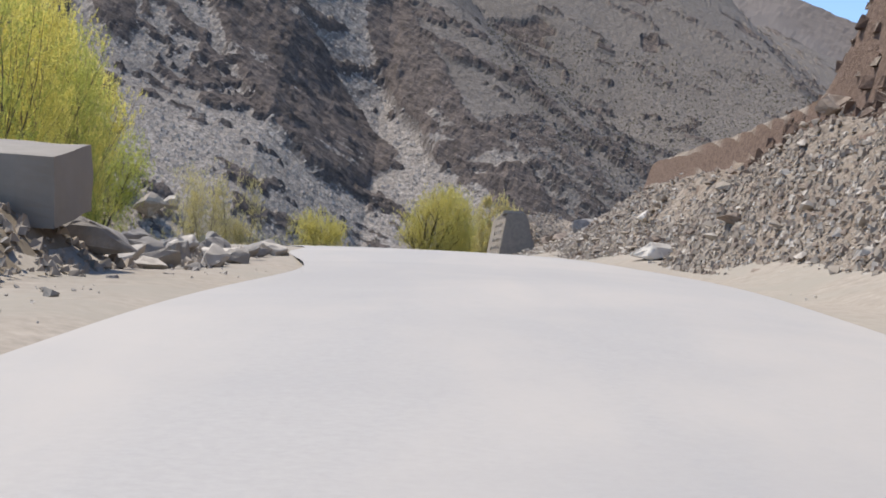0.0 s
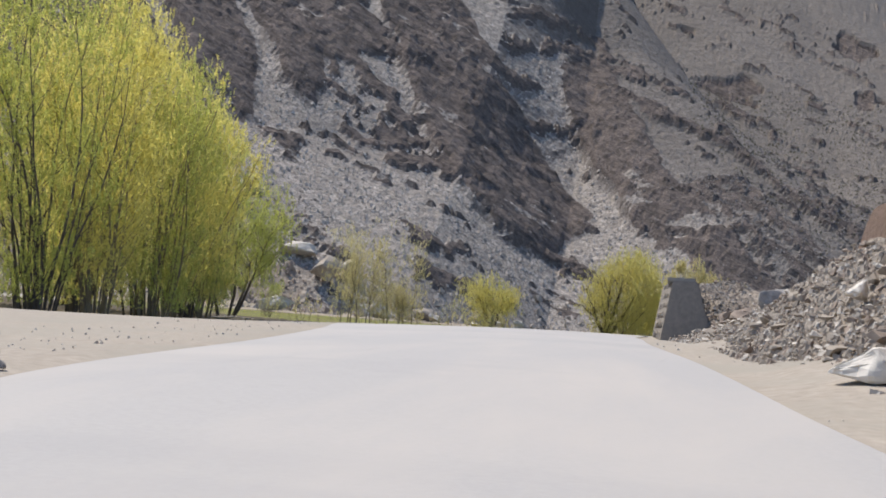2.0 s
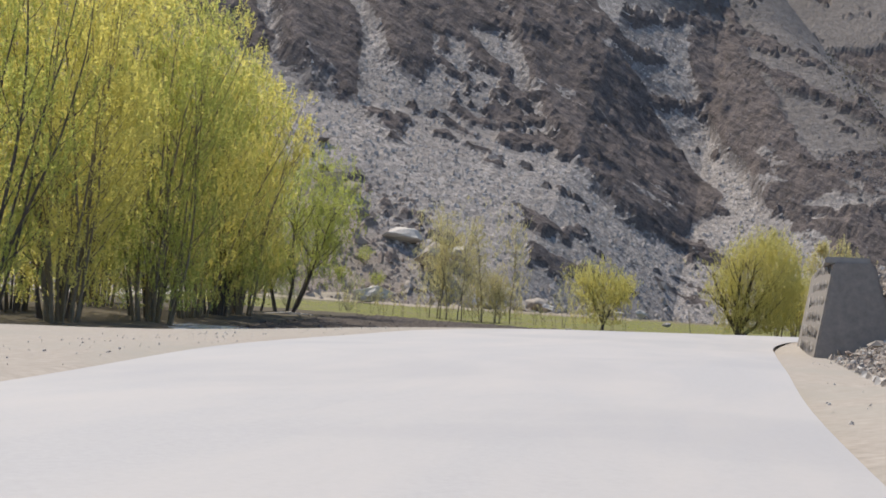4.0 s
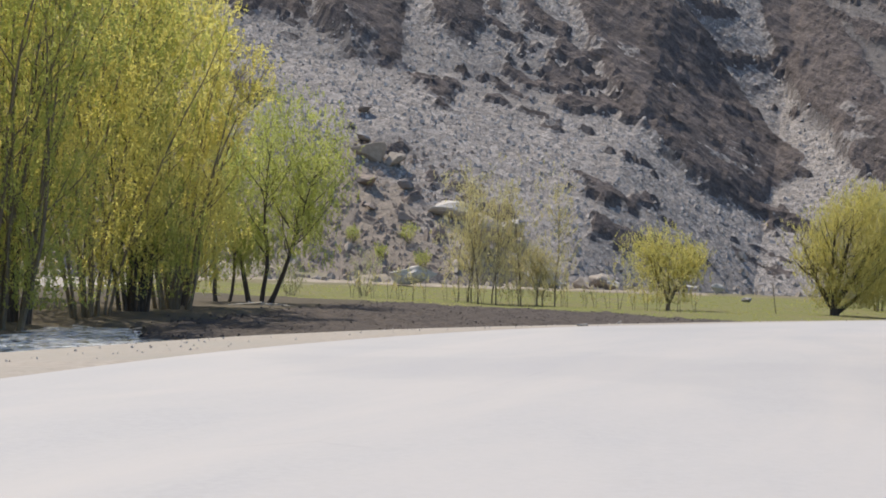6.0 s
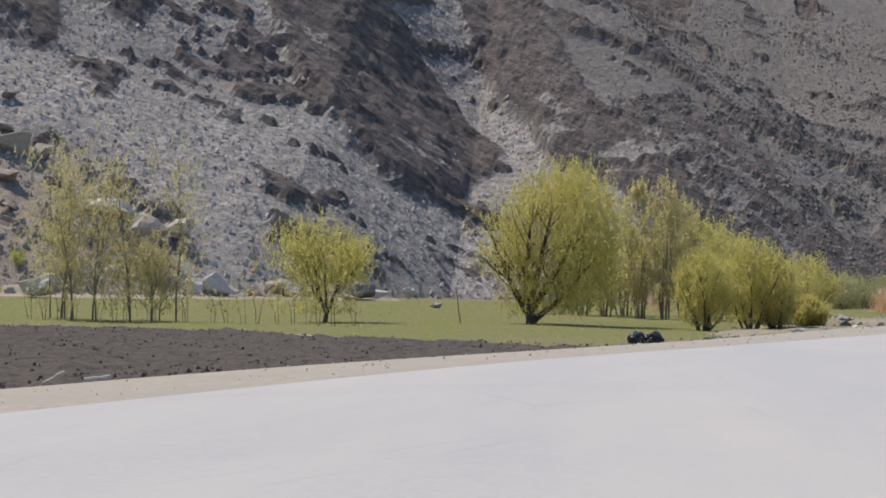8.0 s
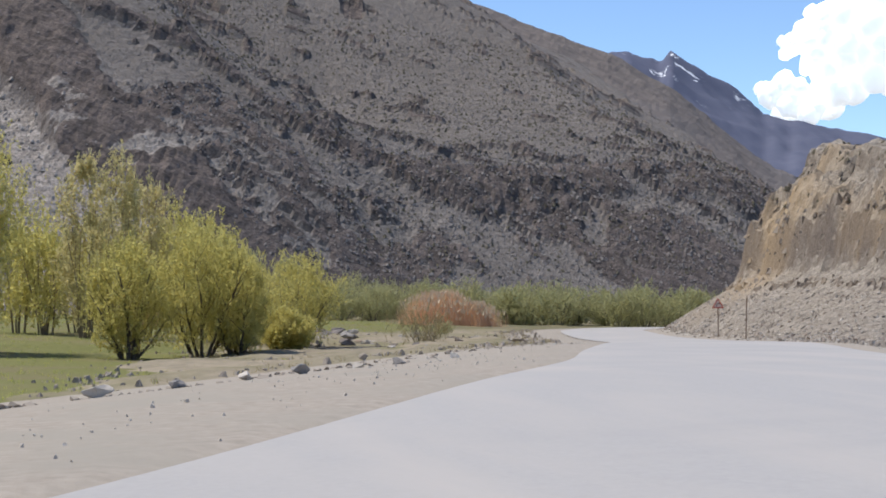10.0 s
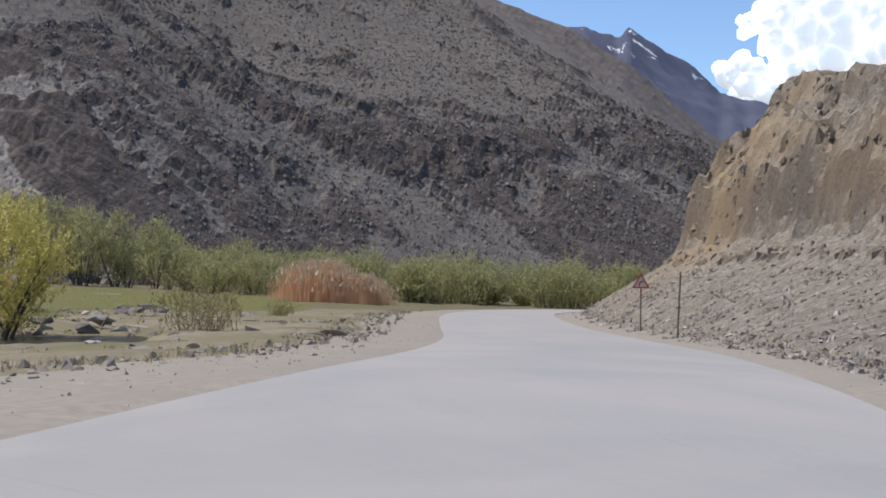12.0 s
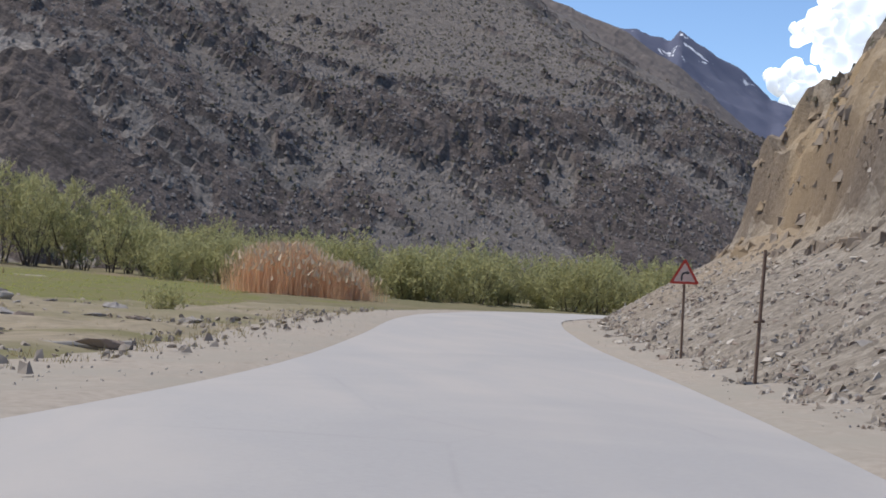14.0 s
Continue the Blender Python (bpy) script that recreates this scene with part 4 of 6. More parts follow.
def on_side(low, high, far, first, last):
    def rule(x, y, dy, p, r):
        out, side, _, yn = beside_road(x, y)
        return (side > 0) & (out > low) & (out < high + (far - high) * r ** 3) & (yn > first) & (yn < last)
    return rule


for k, m_ in enumerate((MAT_RUBBLE, MAT_STONE_RED, MAT_STONE_PALE)):
    strew("small_rubble", "", (80000, 26000, 18000)[k], (5, 22, 58, 150), 0.05, 0.24, 3, on_side(1.3, 4.6, 5.6, 58, 150), m_, 110 + k, lambda x, y: ground_height(x, y) + 0.04, slope_ob)
    strew("small_scree", "", (90000, 20000, 30000)[k], (30, 92, 205, 330), 0.05, 0.27, 4, on_side(1.2, 7, 12, 207, 330), m_, 120 + k, lambda x, y: ground_height(x, y) + 0.02, spur_ob)

strew("mound_rubble", "", 5000, (-6, 0.7, 57, 78), 0.04, 0.26, 3, lambda x, y, dy, p, r: in_shape(MOUND, 0.5)(x, y), MAT_RUBBLE, 130, lambda x, y: ground_height(x, y) + 0.05, bpy.data.objects["earth_mound"])
strew("clods", "", 9000, (-36, 9, 152, 221), 0.04, 0.17, 2, lambda x, y, dy, p, r: in_shape(FIELD_EDGE)(x, y), MAT_SOIL, 131, lambda x, y: furrows(x, y) + 0.11, bpy.data.objects["ploughed_field"])
strew("bank_pebbles", "", 9000, (4, 56, 200, 322), 0.05, 0.34, 4, lambda x, y, dy, p, r: in_shape(STREAM_BANK, 2.5)(x, y) & (beside_road(x, y)[0] > 2.2), MAT_RUBBLE, 132, lambda x, y: ground_height(x, y) + 0.1, bpy.data.objects["stony_bank"])


def verge(x, y, dy, p, r):
    out, side, _, yn = beside_road(x, y)
    return (out > 0.1 + 2.0 * r) & (out < 0.6 + 4.5 * r) & (yn > 55) & (yn < 330) & ((side < 0) | (out < 2.0))


strew("verge_pebbles", "small pebbles on the gravel verges", 60000, (-20, 60, 55, 320), 0.025, 0.075, 3, verge, MAT_STONE_PALE, 133, lambda x, y: ground_height(x, y) + 0.01, ground)

strew("spur_rock", "", 42000, (36, 96, 215, 330), 0.16, 0.8, 3, on_side(7.5, 16, 34, 212, 330), MAT_SPUR_STONE, 134, lambda x, y: ground_height(x, y) + 0.05, spur_ob)
strew("cliff_rock", "", 5000, (6, 24, 50, 90), 0.15, 0.8, 3, on_side(5.5, 9, 13, 55, 88), MAT_TALUS, 135, lambda x, y: ground_height(x, y), slope_ob)

# dark thorny cushions dotted over the spur's upper slope
cushions = strew("cushion_plants", "dark dry cushion plants dotted over the slope", 11000, (44, 112, 225, 320), 0.28, 0.75, 2, on_side(11, 30, 60, 215, 305), MAT_DARK_DOT, 136, lambda x, y: ground_height(x, y) + 0.12, spur_ob)

# ---- far snow-streaked range, three and a half kilometres off ----
def far_bend(b, r):
    return 30 + r * np.sin(np.radians(b)), 220 + r * np.cos(np.radians(b))


def far_height(x, y):
    b = np.degrees(np.arctan2(x - 30, y - 220)) + 0.16 * fractal(x, y, 260, 5, 0.6, 96)
    r = np.hypot(x - 30, y - 220)
    crest = np.interp(b, (2, 10, 15, 17.4, 18.5, 19.3, 19.75, 20.13, 20.9, 22, 23.1, 23.7, 24.1, 24.6, 25, 26.5, 28, 34, 50), (0.19, 0.19, 0.175, 0.164, 0.1635, 0.157, 0.154, 0.163, 0.152, 0.1384, 0.127, 0.119, 0.1184, 0.1134, 0.1144, 0.107, 0.10, 0.09, 0.08))
    up = np.clip((r - 1400) / 2100, 0, 1) ** 1.15
    down = np.clip((r - 3500) / 500, 0, 1)
    z = crest * r * up * (1 - 0.5 * down)
    return z + 34 * up * fractal(x, y, 320, 7, 0.58, 90, True) - 8


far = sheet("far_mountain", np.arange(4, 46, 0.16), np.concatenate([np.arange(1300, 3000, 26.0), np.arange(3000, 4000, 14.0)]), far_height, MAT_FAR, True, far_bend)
tagged(far, "distant peak with haze blue in its colour and streaks of old snow", "mountain", kind="structure")

def ridge_height(x, y):
    b = np.degrees(np.arctan2(x - 25, y - 198)) + 0.25 * fractal(x, y, 160, 5, 0.6, 196)
    r = np.hypot(x - 25, y - 198)
    crest = np.interp(b, (0, 12, 15.5, 16.3, 17.7, 19, 20.1, 21.2, 22, 22.9, 24, 26, 30), (0.22, 0.2, 0.1776, 0.171, 0.161, 0.148, 0.1356, 0.1196, 0.108, 0.095, 0.081, 0.06, 0.03))
    up = np.clip((r - 900) / 1300, 0, 1)
    return crest * r * up * (1 - 0.6 * np.clip((r - 2200) / 300, 0, 1)) + 9 * up * fractal(x, y, 110, 7, 0.6, 190, True) + 3 - 14 * (1 - up)


def ridge_bend(b, r):
    return 25 + r * np.sin(np.radians(b)), 198 + r * np.cos(np.radians(b))


ridge = sheet("middle_ridge", np.arange(2, 32, 0.14), np.arange(880, 2500, 18.0), ridge_height, MAT_RIDGE, False, ridge_bend)
tagged(ridge, "bare brown ridge descending behind the mountainside", "mountain", kind="structure")

# road ribbon
cols = np.linspace(-1, 1, 9)
rv, rf = [], []
for i, (x, y, z, w) in enumerate(LINE):
    for c in cols:
        rv.append((x + ACROSS[i, 0] * c * w / 2, y + ACROSS[i, 1] * c * w / 2, z - 0.06 * c * c))
for i in range(len(LINE) - 1):
    for j in range(8):
        a = i * 9 + j
        rf.append((a, a + 1, a + 10, a + 9))
road = tagged(new("road", mesh_of("road", rv, rf, MAT_ROAD, True)), "pale sun-bleached asphalt mountain road without markings", "road", kind="structure")


# ---- trees ----
def tube(verts, faces, pts, radii, sides=6):
    base = len(verts)
    pts = [Vector(p) for p in pts]
    for i, p in enumerate(pts):
        d = (pts[min(i + 1, len(pts) - 1)] - pts[max(i - 1, 0)]).normalized()
        a = d.orthogonal().normalized()
        b = d.cross(a)
        for k in range(sides):
            t = 2 * math.pi * k / sides
            verts.append(tuple(p + (a * math.cos(t) + b * math.sin(t)) * radii[i]))
    for i in range(len(pts) - 1):
        for k in range(sides):
            k2 = (k + 1) % sides
            faces.append((base + i * sides + k, base + i * sides + k2, base + (i + 1) * sides + k2, base + (i + 1) * sides + k))


def bough(rng, start, way, length, bends=5, wander=0.15, lift=0.1):
    pts, p, d = [Vector(start)], Vector(start), Vector(way).normalized()
    for _ in range(bends):
        p = p + d * length / bends
        pts.append(p.copy())
        d = (d + Vector((rng.uniform(-wander, wander), rng.uniform(-wander, wander), rng.uniform(-wander, wander) * 0.5 + lift))).normalized()
    return pts


def along(pts, s):
    k = min(int(s * (len(pts) - 1)), len(pts) - 2)
    u = s * (len(pts) - 1) - k
    return pts[k].lerp(pts[k + 1], u), (pts[k + 1] - pts[k]).normalized()


def leaf_mesh(name, centres, ways, sizes, rng, material, thin=0.42):
    """Small pointed leaves, one three-cornered island each."""
    n = len(centres)
    c, d = np.array(centres, float), np.array(ways, float)
    d /= np.linalg.norm(d, axis=1)[:, None] + 1e-9
    r = rng.normal(size=(n, 3))
    side = np.cross(d, r)
    side /= np.linalg.norm(side, axis=1)[:, None] + 1e-9
    s = np.array(sizes, float)[:, None]
    v = np.stack([c - d * s * 0.45 - side * s * thin * 0.6, c - d * s * 0.45 + side * s * thin * 0.6, c + d * s * 0.6], 1).reshape(-1, 3)
    f = np.arange(3 * n).reshape(-1, 3)
    return mesh_of(name, v, f, material)


def tree(name, label, at, height, spread, stems=6, seed=0, leaves=5000, leaf_size=0.3, mat=None, bark=None, low=0.2, lean=0.35, thick=0.16,
         upright=0.6, group="", turn=0.0, one_trunk=0.0, fill=0.6, limbs=9, category="tree", ball=0.6, belly=0.56, shift=(0, 0), arms=()):
    """A tree of several stems out of one base, with limbs, upright twigs and many small leaves in an uneven rounded crown."""
    rng, nr = random.Random(seed), np.random.default_rng(seed)
    root = thing(name, label, category, at, turn, group)
    tv, tf, lv, lf = [], [], [], []
    clumps = []
    top = Vector((0, 0, -0.25))
    if one_trunk > 0:
        trunk_pts = bough(rng, (0, 0, -0.3), (rng.uniform(-.1, .1), rng.uniform(-.1, .1), 1), one_trunk + 0.3, 4, 0.1)
        tube(tv, tf, trunk_pts, [thick * (1.5 - 0.12 * i) * (1.25 if i == 0 else 1) for i in range(5)], 9)
        top = trunk_pts[-1]
    for k in range(stems):
        a = 2 * math.pi * (k + rng.uniform(-0.3, 0.3)) / stems
        out = lean * rng.uniform(0.25, 1.0)
        off = Vector((math.cos(a), math.sin(a), 0)) * (0.1 * spread * rng.uniform(0.2, 1) if one_trunk <= 0 else thick * 0.5)
        length = (height - top.z) * rng.uniform(0.75, 0.93) / math.sqrt(1 + 0.5 * out * out)
        pts = bough(rng, top + off, (math.cos(a) * out + shift[0] / height, math.sin(a) * out + shift[1] / height, 1), length, 8, 0.13, 0.03)
        r = thick * rng.uniform(0.55, 1.0)
        tube(tv, tf, pts, [r * (1 - 0.88 * i / 8) for i in range(9)], 6)
        for _ in range(limbs):
            s = rng.uniform(low, 0.92)
            p, d = along(pts, s)
            b = a + rng.gauss(0, 1.3)
            way = d * 0.7 + Vector((math.cos(b), math.sin(b), 0.2)) * 0.85
            bl = spread * rng.uniform(0.22, 0.5) * (1.15 - 0.6 * s)
            q = bough(rng, p, way, bl, 4, 0.22, 0.2)
            tube(lv, lf, q, [r * 0.38 * (1 - s * 0.5) * (1 - 0.8 * i / 4) for i in range(5)], 4)
            clumps.append((q, 1.0))
        clumps.append((pts[3:], 1.6))
    for way, length, r in arms:
        pts = bough(rng, (0, 0, 0.15), way, length, 7, 0.16, 0.06)
        tube(tv, tf, pts, [r * (1 - 0.8 * i / 7) for i in range(8)], 7)
        for k in range(7):
            p, d = along(pts, 0.35 + 0.09 * k)
            q = bough(rng, p, d * 0.6 + Vector((rng.uniform(-0.6, 0.6), rng.uniform(-0.6, 0.6), 0.7)), 0.2 * spread, 4, 0.22, 0.2)
            tube(lv, lf, q, [r * 0.3 * (1 - 0.8 * i / 4) for i in range(5)], 4)
            clumps.append((q, 1.0))
    # lumps of foliage fill out a rounded, uneven crown
    lumps = []
    for _ in range(int(70 * ball)):
        a, u = rng.uniform(0, 2 * math.pi), rng.uniform(-0.95, 1)
        k = math.sqrt(1 - u * u) * rng.uniform(0.55, 1.0)
        mid = height * belly
        lumps.append(Vector((math.cos(a) * k * spread * 0.43, math.sin(a) * k * spread * 0.43, mid + u * (height - mid) * (0.9 if u > 0 else (mid - height * low * 0.5) / (height - mid)))))
    lumps = [(q + Vector((shift[0], shift[1], 0)) * min(1, q.z / height + 0.3), rng.uniform(0.08, 0.14) * spread) for q in lumps]
    # leaf-bearing twigs
    total = sum(w for _, w in clumps)
    twig = []
    for q, weight in clumps:
        n = int(leaves * weight / total)
        twigs = max(n // 14, 1)
        for _ in range(twigs):
            p, d = along(q, rng.uniform(0.1, 1.0) ** 0.8)
            g = Vector((rng.gauss(0, 1), rng.gauss(0, 1), rng.gauss(0, 0.8)))
            p = p + g * 0.05 * spread * fill * rng.uniform(0.2, 2.0)
            if lumps and rng.random() < ball:
                q0, size = rng.choice(lumps)
                p = q0 + Vector((max(-1.8, min(1.8, rng.gauss(0, 1))), max(-1.8, min(1.8, rng.gauss(0, 1))), max(-2, min(2, rng.gauss(0, 1.25))))) * size * 0.72
            way = (Vector((g.x * (1 - upright), g.y * (1 - upright), upright * 1.4 + abs(g.z) * 0.2)) + d * 0.5).normalized()
            long = leaf_size * rng.uniform(2.5, 5)
            tube(lv, lf, [p, p + way * long], [0.012, 0.005], 3) if rng.random() < 0.09 else None
            twig.append((*p, *way, long))
    twig = np.repeat(np.array(twig), 14, 0)
    u, e = np.tile(np.arange(14) / 13, len(twig) // 14)[:, None], nr.normal(size=(len(twig), 3))
    c = twig[:, :3] + twig[:, 3:6] * u * twig[:, 6:] + e * leaf_size * 0.32
    ok = c[:, 2] > height * low * 0.45
    c, w = c[ok], (twig[:, 3:6] * 0.75 + e * 0.6)[ok]
    s = leaf_size * nr.uniform(0.5, 1.25, len(c))
    child("trunk", mesh_of("trunk", tv, tf, bark or MAT_BARK, True), root)
    tagged(child("branchwork", mesh_of("branchwork", lv, lf, bark or MAT_BARK, True), root), kind="stuff")
    tagged(child("crown", leaf_mesh("crown", c, w, s, nr, mat or MAT_LEAF), root), kind="stuff")
    return root


def on_valley(x, y):
    return float(ground_height(np.array([x]), np.array([y]))[0])


def plant(name, label, x, y, *args, **more):
    return tree(name, label, (x, y, on_valley(x, y)), *args, **more)


plant("willow_tree", "broad round willow with fresh yellow-green leaves in the meadow", -0.5, 244, 10.5, 10.2, 8, 3, 110000, 0.13, shift=(2.3, 0), thick=0.3, one_trunk=1.0, arms=(((1, 0.1, 0.8), 6.5, 0.24), ((-0.5, -0.3, 1), 5.5, 0.2)), lean=0.95, low=0.15, limbs=12, fill=0.9, ball=0.78, belly=0.53)
plant("willow_tree", "small two-stemmed willow beside the ploughed field", -13.9, 236, 6.6, 8.3, 6, 5, 30000, 0.14, shift=(-0.5, 0), thick=0.14, one_trunk=0.7, lean=0.85, low=0.2)
plant("willow_tree", "leaning dark-stemmed willow at the thicket's edge", -34, 197, 12.3, 10.5, 4, 8, 52000, 0.14, MAT_LEAF_GREEN, ball=0.7, belly=0.62, shift=(1.8, 0), thick=0.24, lean=0.6, low=0.32, limbs=14, fill=0.9)
plant("willow_tree", "slim dark-stemmed willow at the thicket's edge", -36, 196, 9, 6, 2, 9, 16000, 0.15, MAT_LEAF_GREEN, thick=0.17, lean=0.5, low=0.35, limbs=12, fill=0.9)
THICKET = ((-28, 141, 19, 8), (-27, 147, 18, 8), (-30, 152, 19, 9), (-27.5, 158, 17, 8), (-30, 163, 19, 9), (-30, 169, 18, 8), (-30.5, 174, 17, 7), (-31, 179, 16, 7),
           (-37, 160, 19, 10), (-38, 148, 19, 10), (-34, 185, 14, 7), (-39, 174, 18, 10), (-46, 165, 17, 10), (-33, 135, 18, 9), (-45, 184, 15, 9))
for i, (x, y, h, s) in enumerate(THICKET):
    plant("willow_tree", "tall many-stemmed willow with yellow-green spring leaves", x, y, h * 1.12, s * 1.25, 13, 20 + i, 52000, 0.145, MAT_LEAF_YELLOW if i % 3 else MAT_LEAF_GREEN, MAT_BARK_PALE if i % 2 else MAT_BARK,
          thick=0.12, lean=0.24, low=0.1, limbs=8, group="roadside willow thicket", upright=0.75, ball=0.55, belly=0.5)
for i, (x, y, h, s) in enumerate(((11.2, 239, 5.2, 4.7), (14.6, 242.5, 6.1, 6.0), (16.4, 243, 4.6, 3.6), (19.0, 246, 1.9, 2.6), (21, 262, 5.2, 6), (17, 266, 5.6, 6))):
    plant("willow_bush", "round bushy willow with fresh green leaves", x, y, h, s, 8, 40 + i, 30000, 0.12, MAT_LEAF, thick=0.12, lean=0.8, low=0.16, group="willow bushes by the stream", fill=0.9)
for i, (x, y, h, s) in enumerate(((3, 280, 8, 7), (5, 276, 8.5, 6), (8, 270, 11.5, 4), (10, 268, 12, 4), (12, 274, 10.5, 4.5), (7, 284, 8, 7), (14, 284, 9.5, 5), (17, 290, 9, 6))):
    plant("poplar_tree", "slim poplar just coming into leaf", x, y, h, s, 7, 60 + i, 8000, 0.24, MAT_LEAF_THIN if 1 < i < 5 else MAT_LEAF, MAT_BARK_PALE, thick=0.09, lean=0.16, low=0.15, group="poplars behind the meadow", upright=0.85)
for i in range(11):
    r = random.Random(500 + i)
    plant("young_poplar", "thin young poplar with a sparse pale crown", -31 + i * 0.85, 227 + r.uniform(0, 5), r.choice((12.3, 11, 9, 5, 12)), 5.6, 1, 80 + i, 4200, 0.13, MAT_LEAF_THIN, MAT_BARK_PALE, thick=0.1, lean=0.06, low=0.2, group="young poplars along the field", limbs=20, fill=1.3, ball=0.4, belly=0.58)
for i in range(30):
    r = random.Random(540 + i)
    plant("sapling", "bare thin sapling at the edge of the field", -39 + i * 0.98, 225.5 + r.uniform(0, 3), r.uniform(2, 3.6), 1.2, 2, 540 + i, 90, 0.16, MAT_LEAF_THIN, MAT_BARK_PALE, thick=0.035, lean=0.1, low=0.3, group="saplings along the field", limbs=3, ball=0.0)
BELT = [(11 + 2.3 * k, 404 - 2.0 * k, 13.5 - 0.7 * k) for k in range(12)] + [(36 + 3.3 * k, 374 - 0.2 * k, 4.9) for k in range(10)] + [(58 + 2.2 * k, 362 - 0.5 * k, 4.5) for k in range(33)] + [(42 + 3.1 * k, 384 - 0.4 * k, 4.8) for k in range(20)] + [(20 + 5 * k, 410 - 1.5 * k, 8 - 0.4 * k) for k in range(8)]
for i, (x, y, h) in enumerate(BELT):
    r = random.Random(200 + i)
    plant("bush", "dull green willow bush at the mountain's foot", x + r.uniform(-1.5, 1.5), y + r.uniform(-5, 5), h * r.uniform(0.75, 1.15), r.uniform(5.0, 7.0), 6, 300 + i, 6000, 0.24, MAT_LEAF_BAND, thick=0.07 if h < 6 else 0.11, lean=0.9 if h < 6 else 0.5, upright=0.3, low=0.0 if h < 6 else 0.26, belly=0.45 if h < 6 else 0.6, ball=0.88,
          group="willow belt below the mountain", category="bush", limbs=6, fill=1.0)

# ---- reeds ----
def reed_bed(label, x, y, wide, deep, height, count, seed):
    rng = np.random.default_rng(seed)
    a, r = rng.uniform(0, 2 * np.pi, count), np.abs(rng.normal(0, 0.45, count))
    px, py = x + np.cos(a) * r * wide / 2, y + np.sin(a) * r * deep / 2
    h = height * rng.uniform(0.55, 1.0, count) * np.clip(1.15 - 0.42 * r, 0.45, 1) * (1 + 0.18 * fractal(px, py, 2.5, 2, 0.5, 7))
    z = ground_height(px, py)
    lean = rng.normal(0, 0.09, (count, 2))
    way = np.stack([lean[:, 0], lean[:, 1], np.ones(count)], 1)
    root = thing("reed_bed", label, "reeds", (0, 0, 0))
    mid = np.stack([px, py, z], 1) + way * h[:, None] * 0.5
    tagged(child("stalk", leaf_mesh("stalk", mid, way, h, rng, MAT_REED, 0.011), root), kind="stuff")
    top = np.stack([px, py, z], 1)[::8] + way[::8] * h[::8, None]
    tagged(child("plume", leaf_mesh("plume", top, way[::8] + rng.normal(0, 0.3, (len(top), 3)), rng.uniform(0.3, 0.65, len(top)), rng, MAT_PLUME, 0.4), root), kind="stuff")
    return root


reed_bed("tall dry orange-brown reeds with pale plumes", 46.2, 341, 9, 7, 4.1, 13000, 1)
reed_bed("lower dry reeds beside the tall reeds", 50.0, 339.5, 6.5, 5, 2.9, 6000, 4)
reed_bed("low dry orange-brown reeds at the meadow's edge", 12.5, 318, 4, 3, 1.9, 900, 2)
reed_bed("low dry reddish reeds under the willows", 14, 372, 7, 3, 2.2, 900, 3)


# ---- stones ----
def stone_shape(seed, flat=0.7, corners=13):
    rng = random.Random(seed)
    bm = bmesh.new()
    for _ in range(corners):
        v = Vector((rng.gauss(0, 1), rng.gauss(0, 1), rng.gauss(0, 1))).normalized() * rng.uniform(0.75, 1.0)
        bm.verts.new((v.x * 0.5, v.y * 0.5 * rng.uniform(0.7, 1), v.z * 0.5 * flat))
    got = bmesh.ops.convex_hull(bm, input=bm.verts)
    bmesh.ops.delete(bm, geom=[g for g in got["geom_interior"] if isinstance(g, bmesh.types.BMVert)], context="VERTS")
    return bm


SHAPES = []
for k in range(10):
    bm = stone_shape(900 + k, 0.45 + 0.05 * (k % 7))
    bm.verts.index_update()
    SHAPES.append((np.array([v.co[:] for v in bm.verts]), [tuple(v.index for v in f.verts) for f in bm.faces]))
    bm.free()
STONE_MESH = {}


def stone_mesh(k, mat):
    if (k, mat.name) not in STONE_MESH:
        v, f = SHAPES[k]
        STONE_MESH[k, mat.name] = mesh_of("stone", v.tolist(), f, mat)
    return STONE_MESH[k, mat.name]


def scatter(name, label, places, sizes, mat, seed, parent=None, sink=0.2):
    """Many small stones as one loose layer."""
    rng = np.random.default_rng(seed)
    vs, fs, n = [], [], 0
    for (x, y, z), s in zip(places, sizes):
        v, f = SHAPES[rng.integers(10)]
        e = Euler((rng.normal(0, 0.35), rng.normal(0, 0.35), rng.uniform(0, 6.28))).to_matrix()
        w = v @ np.array(e).T * s * np.array([1, 1, rng.uniform(0.7, 1.1)]) + (x, y, z + s * (0.3 - sink))
        vs.extend(w.tolist())
        fs.extend([tuple(i + n for i in q) for q in f])
        n += len(v)
    ob = new(name, mesh_of(name, vs, fs, mat))
    if parent:
        ob.parent = parent
    return tagged(ob, label, "" if parent else "stones", kind="stuff")


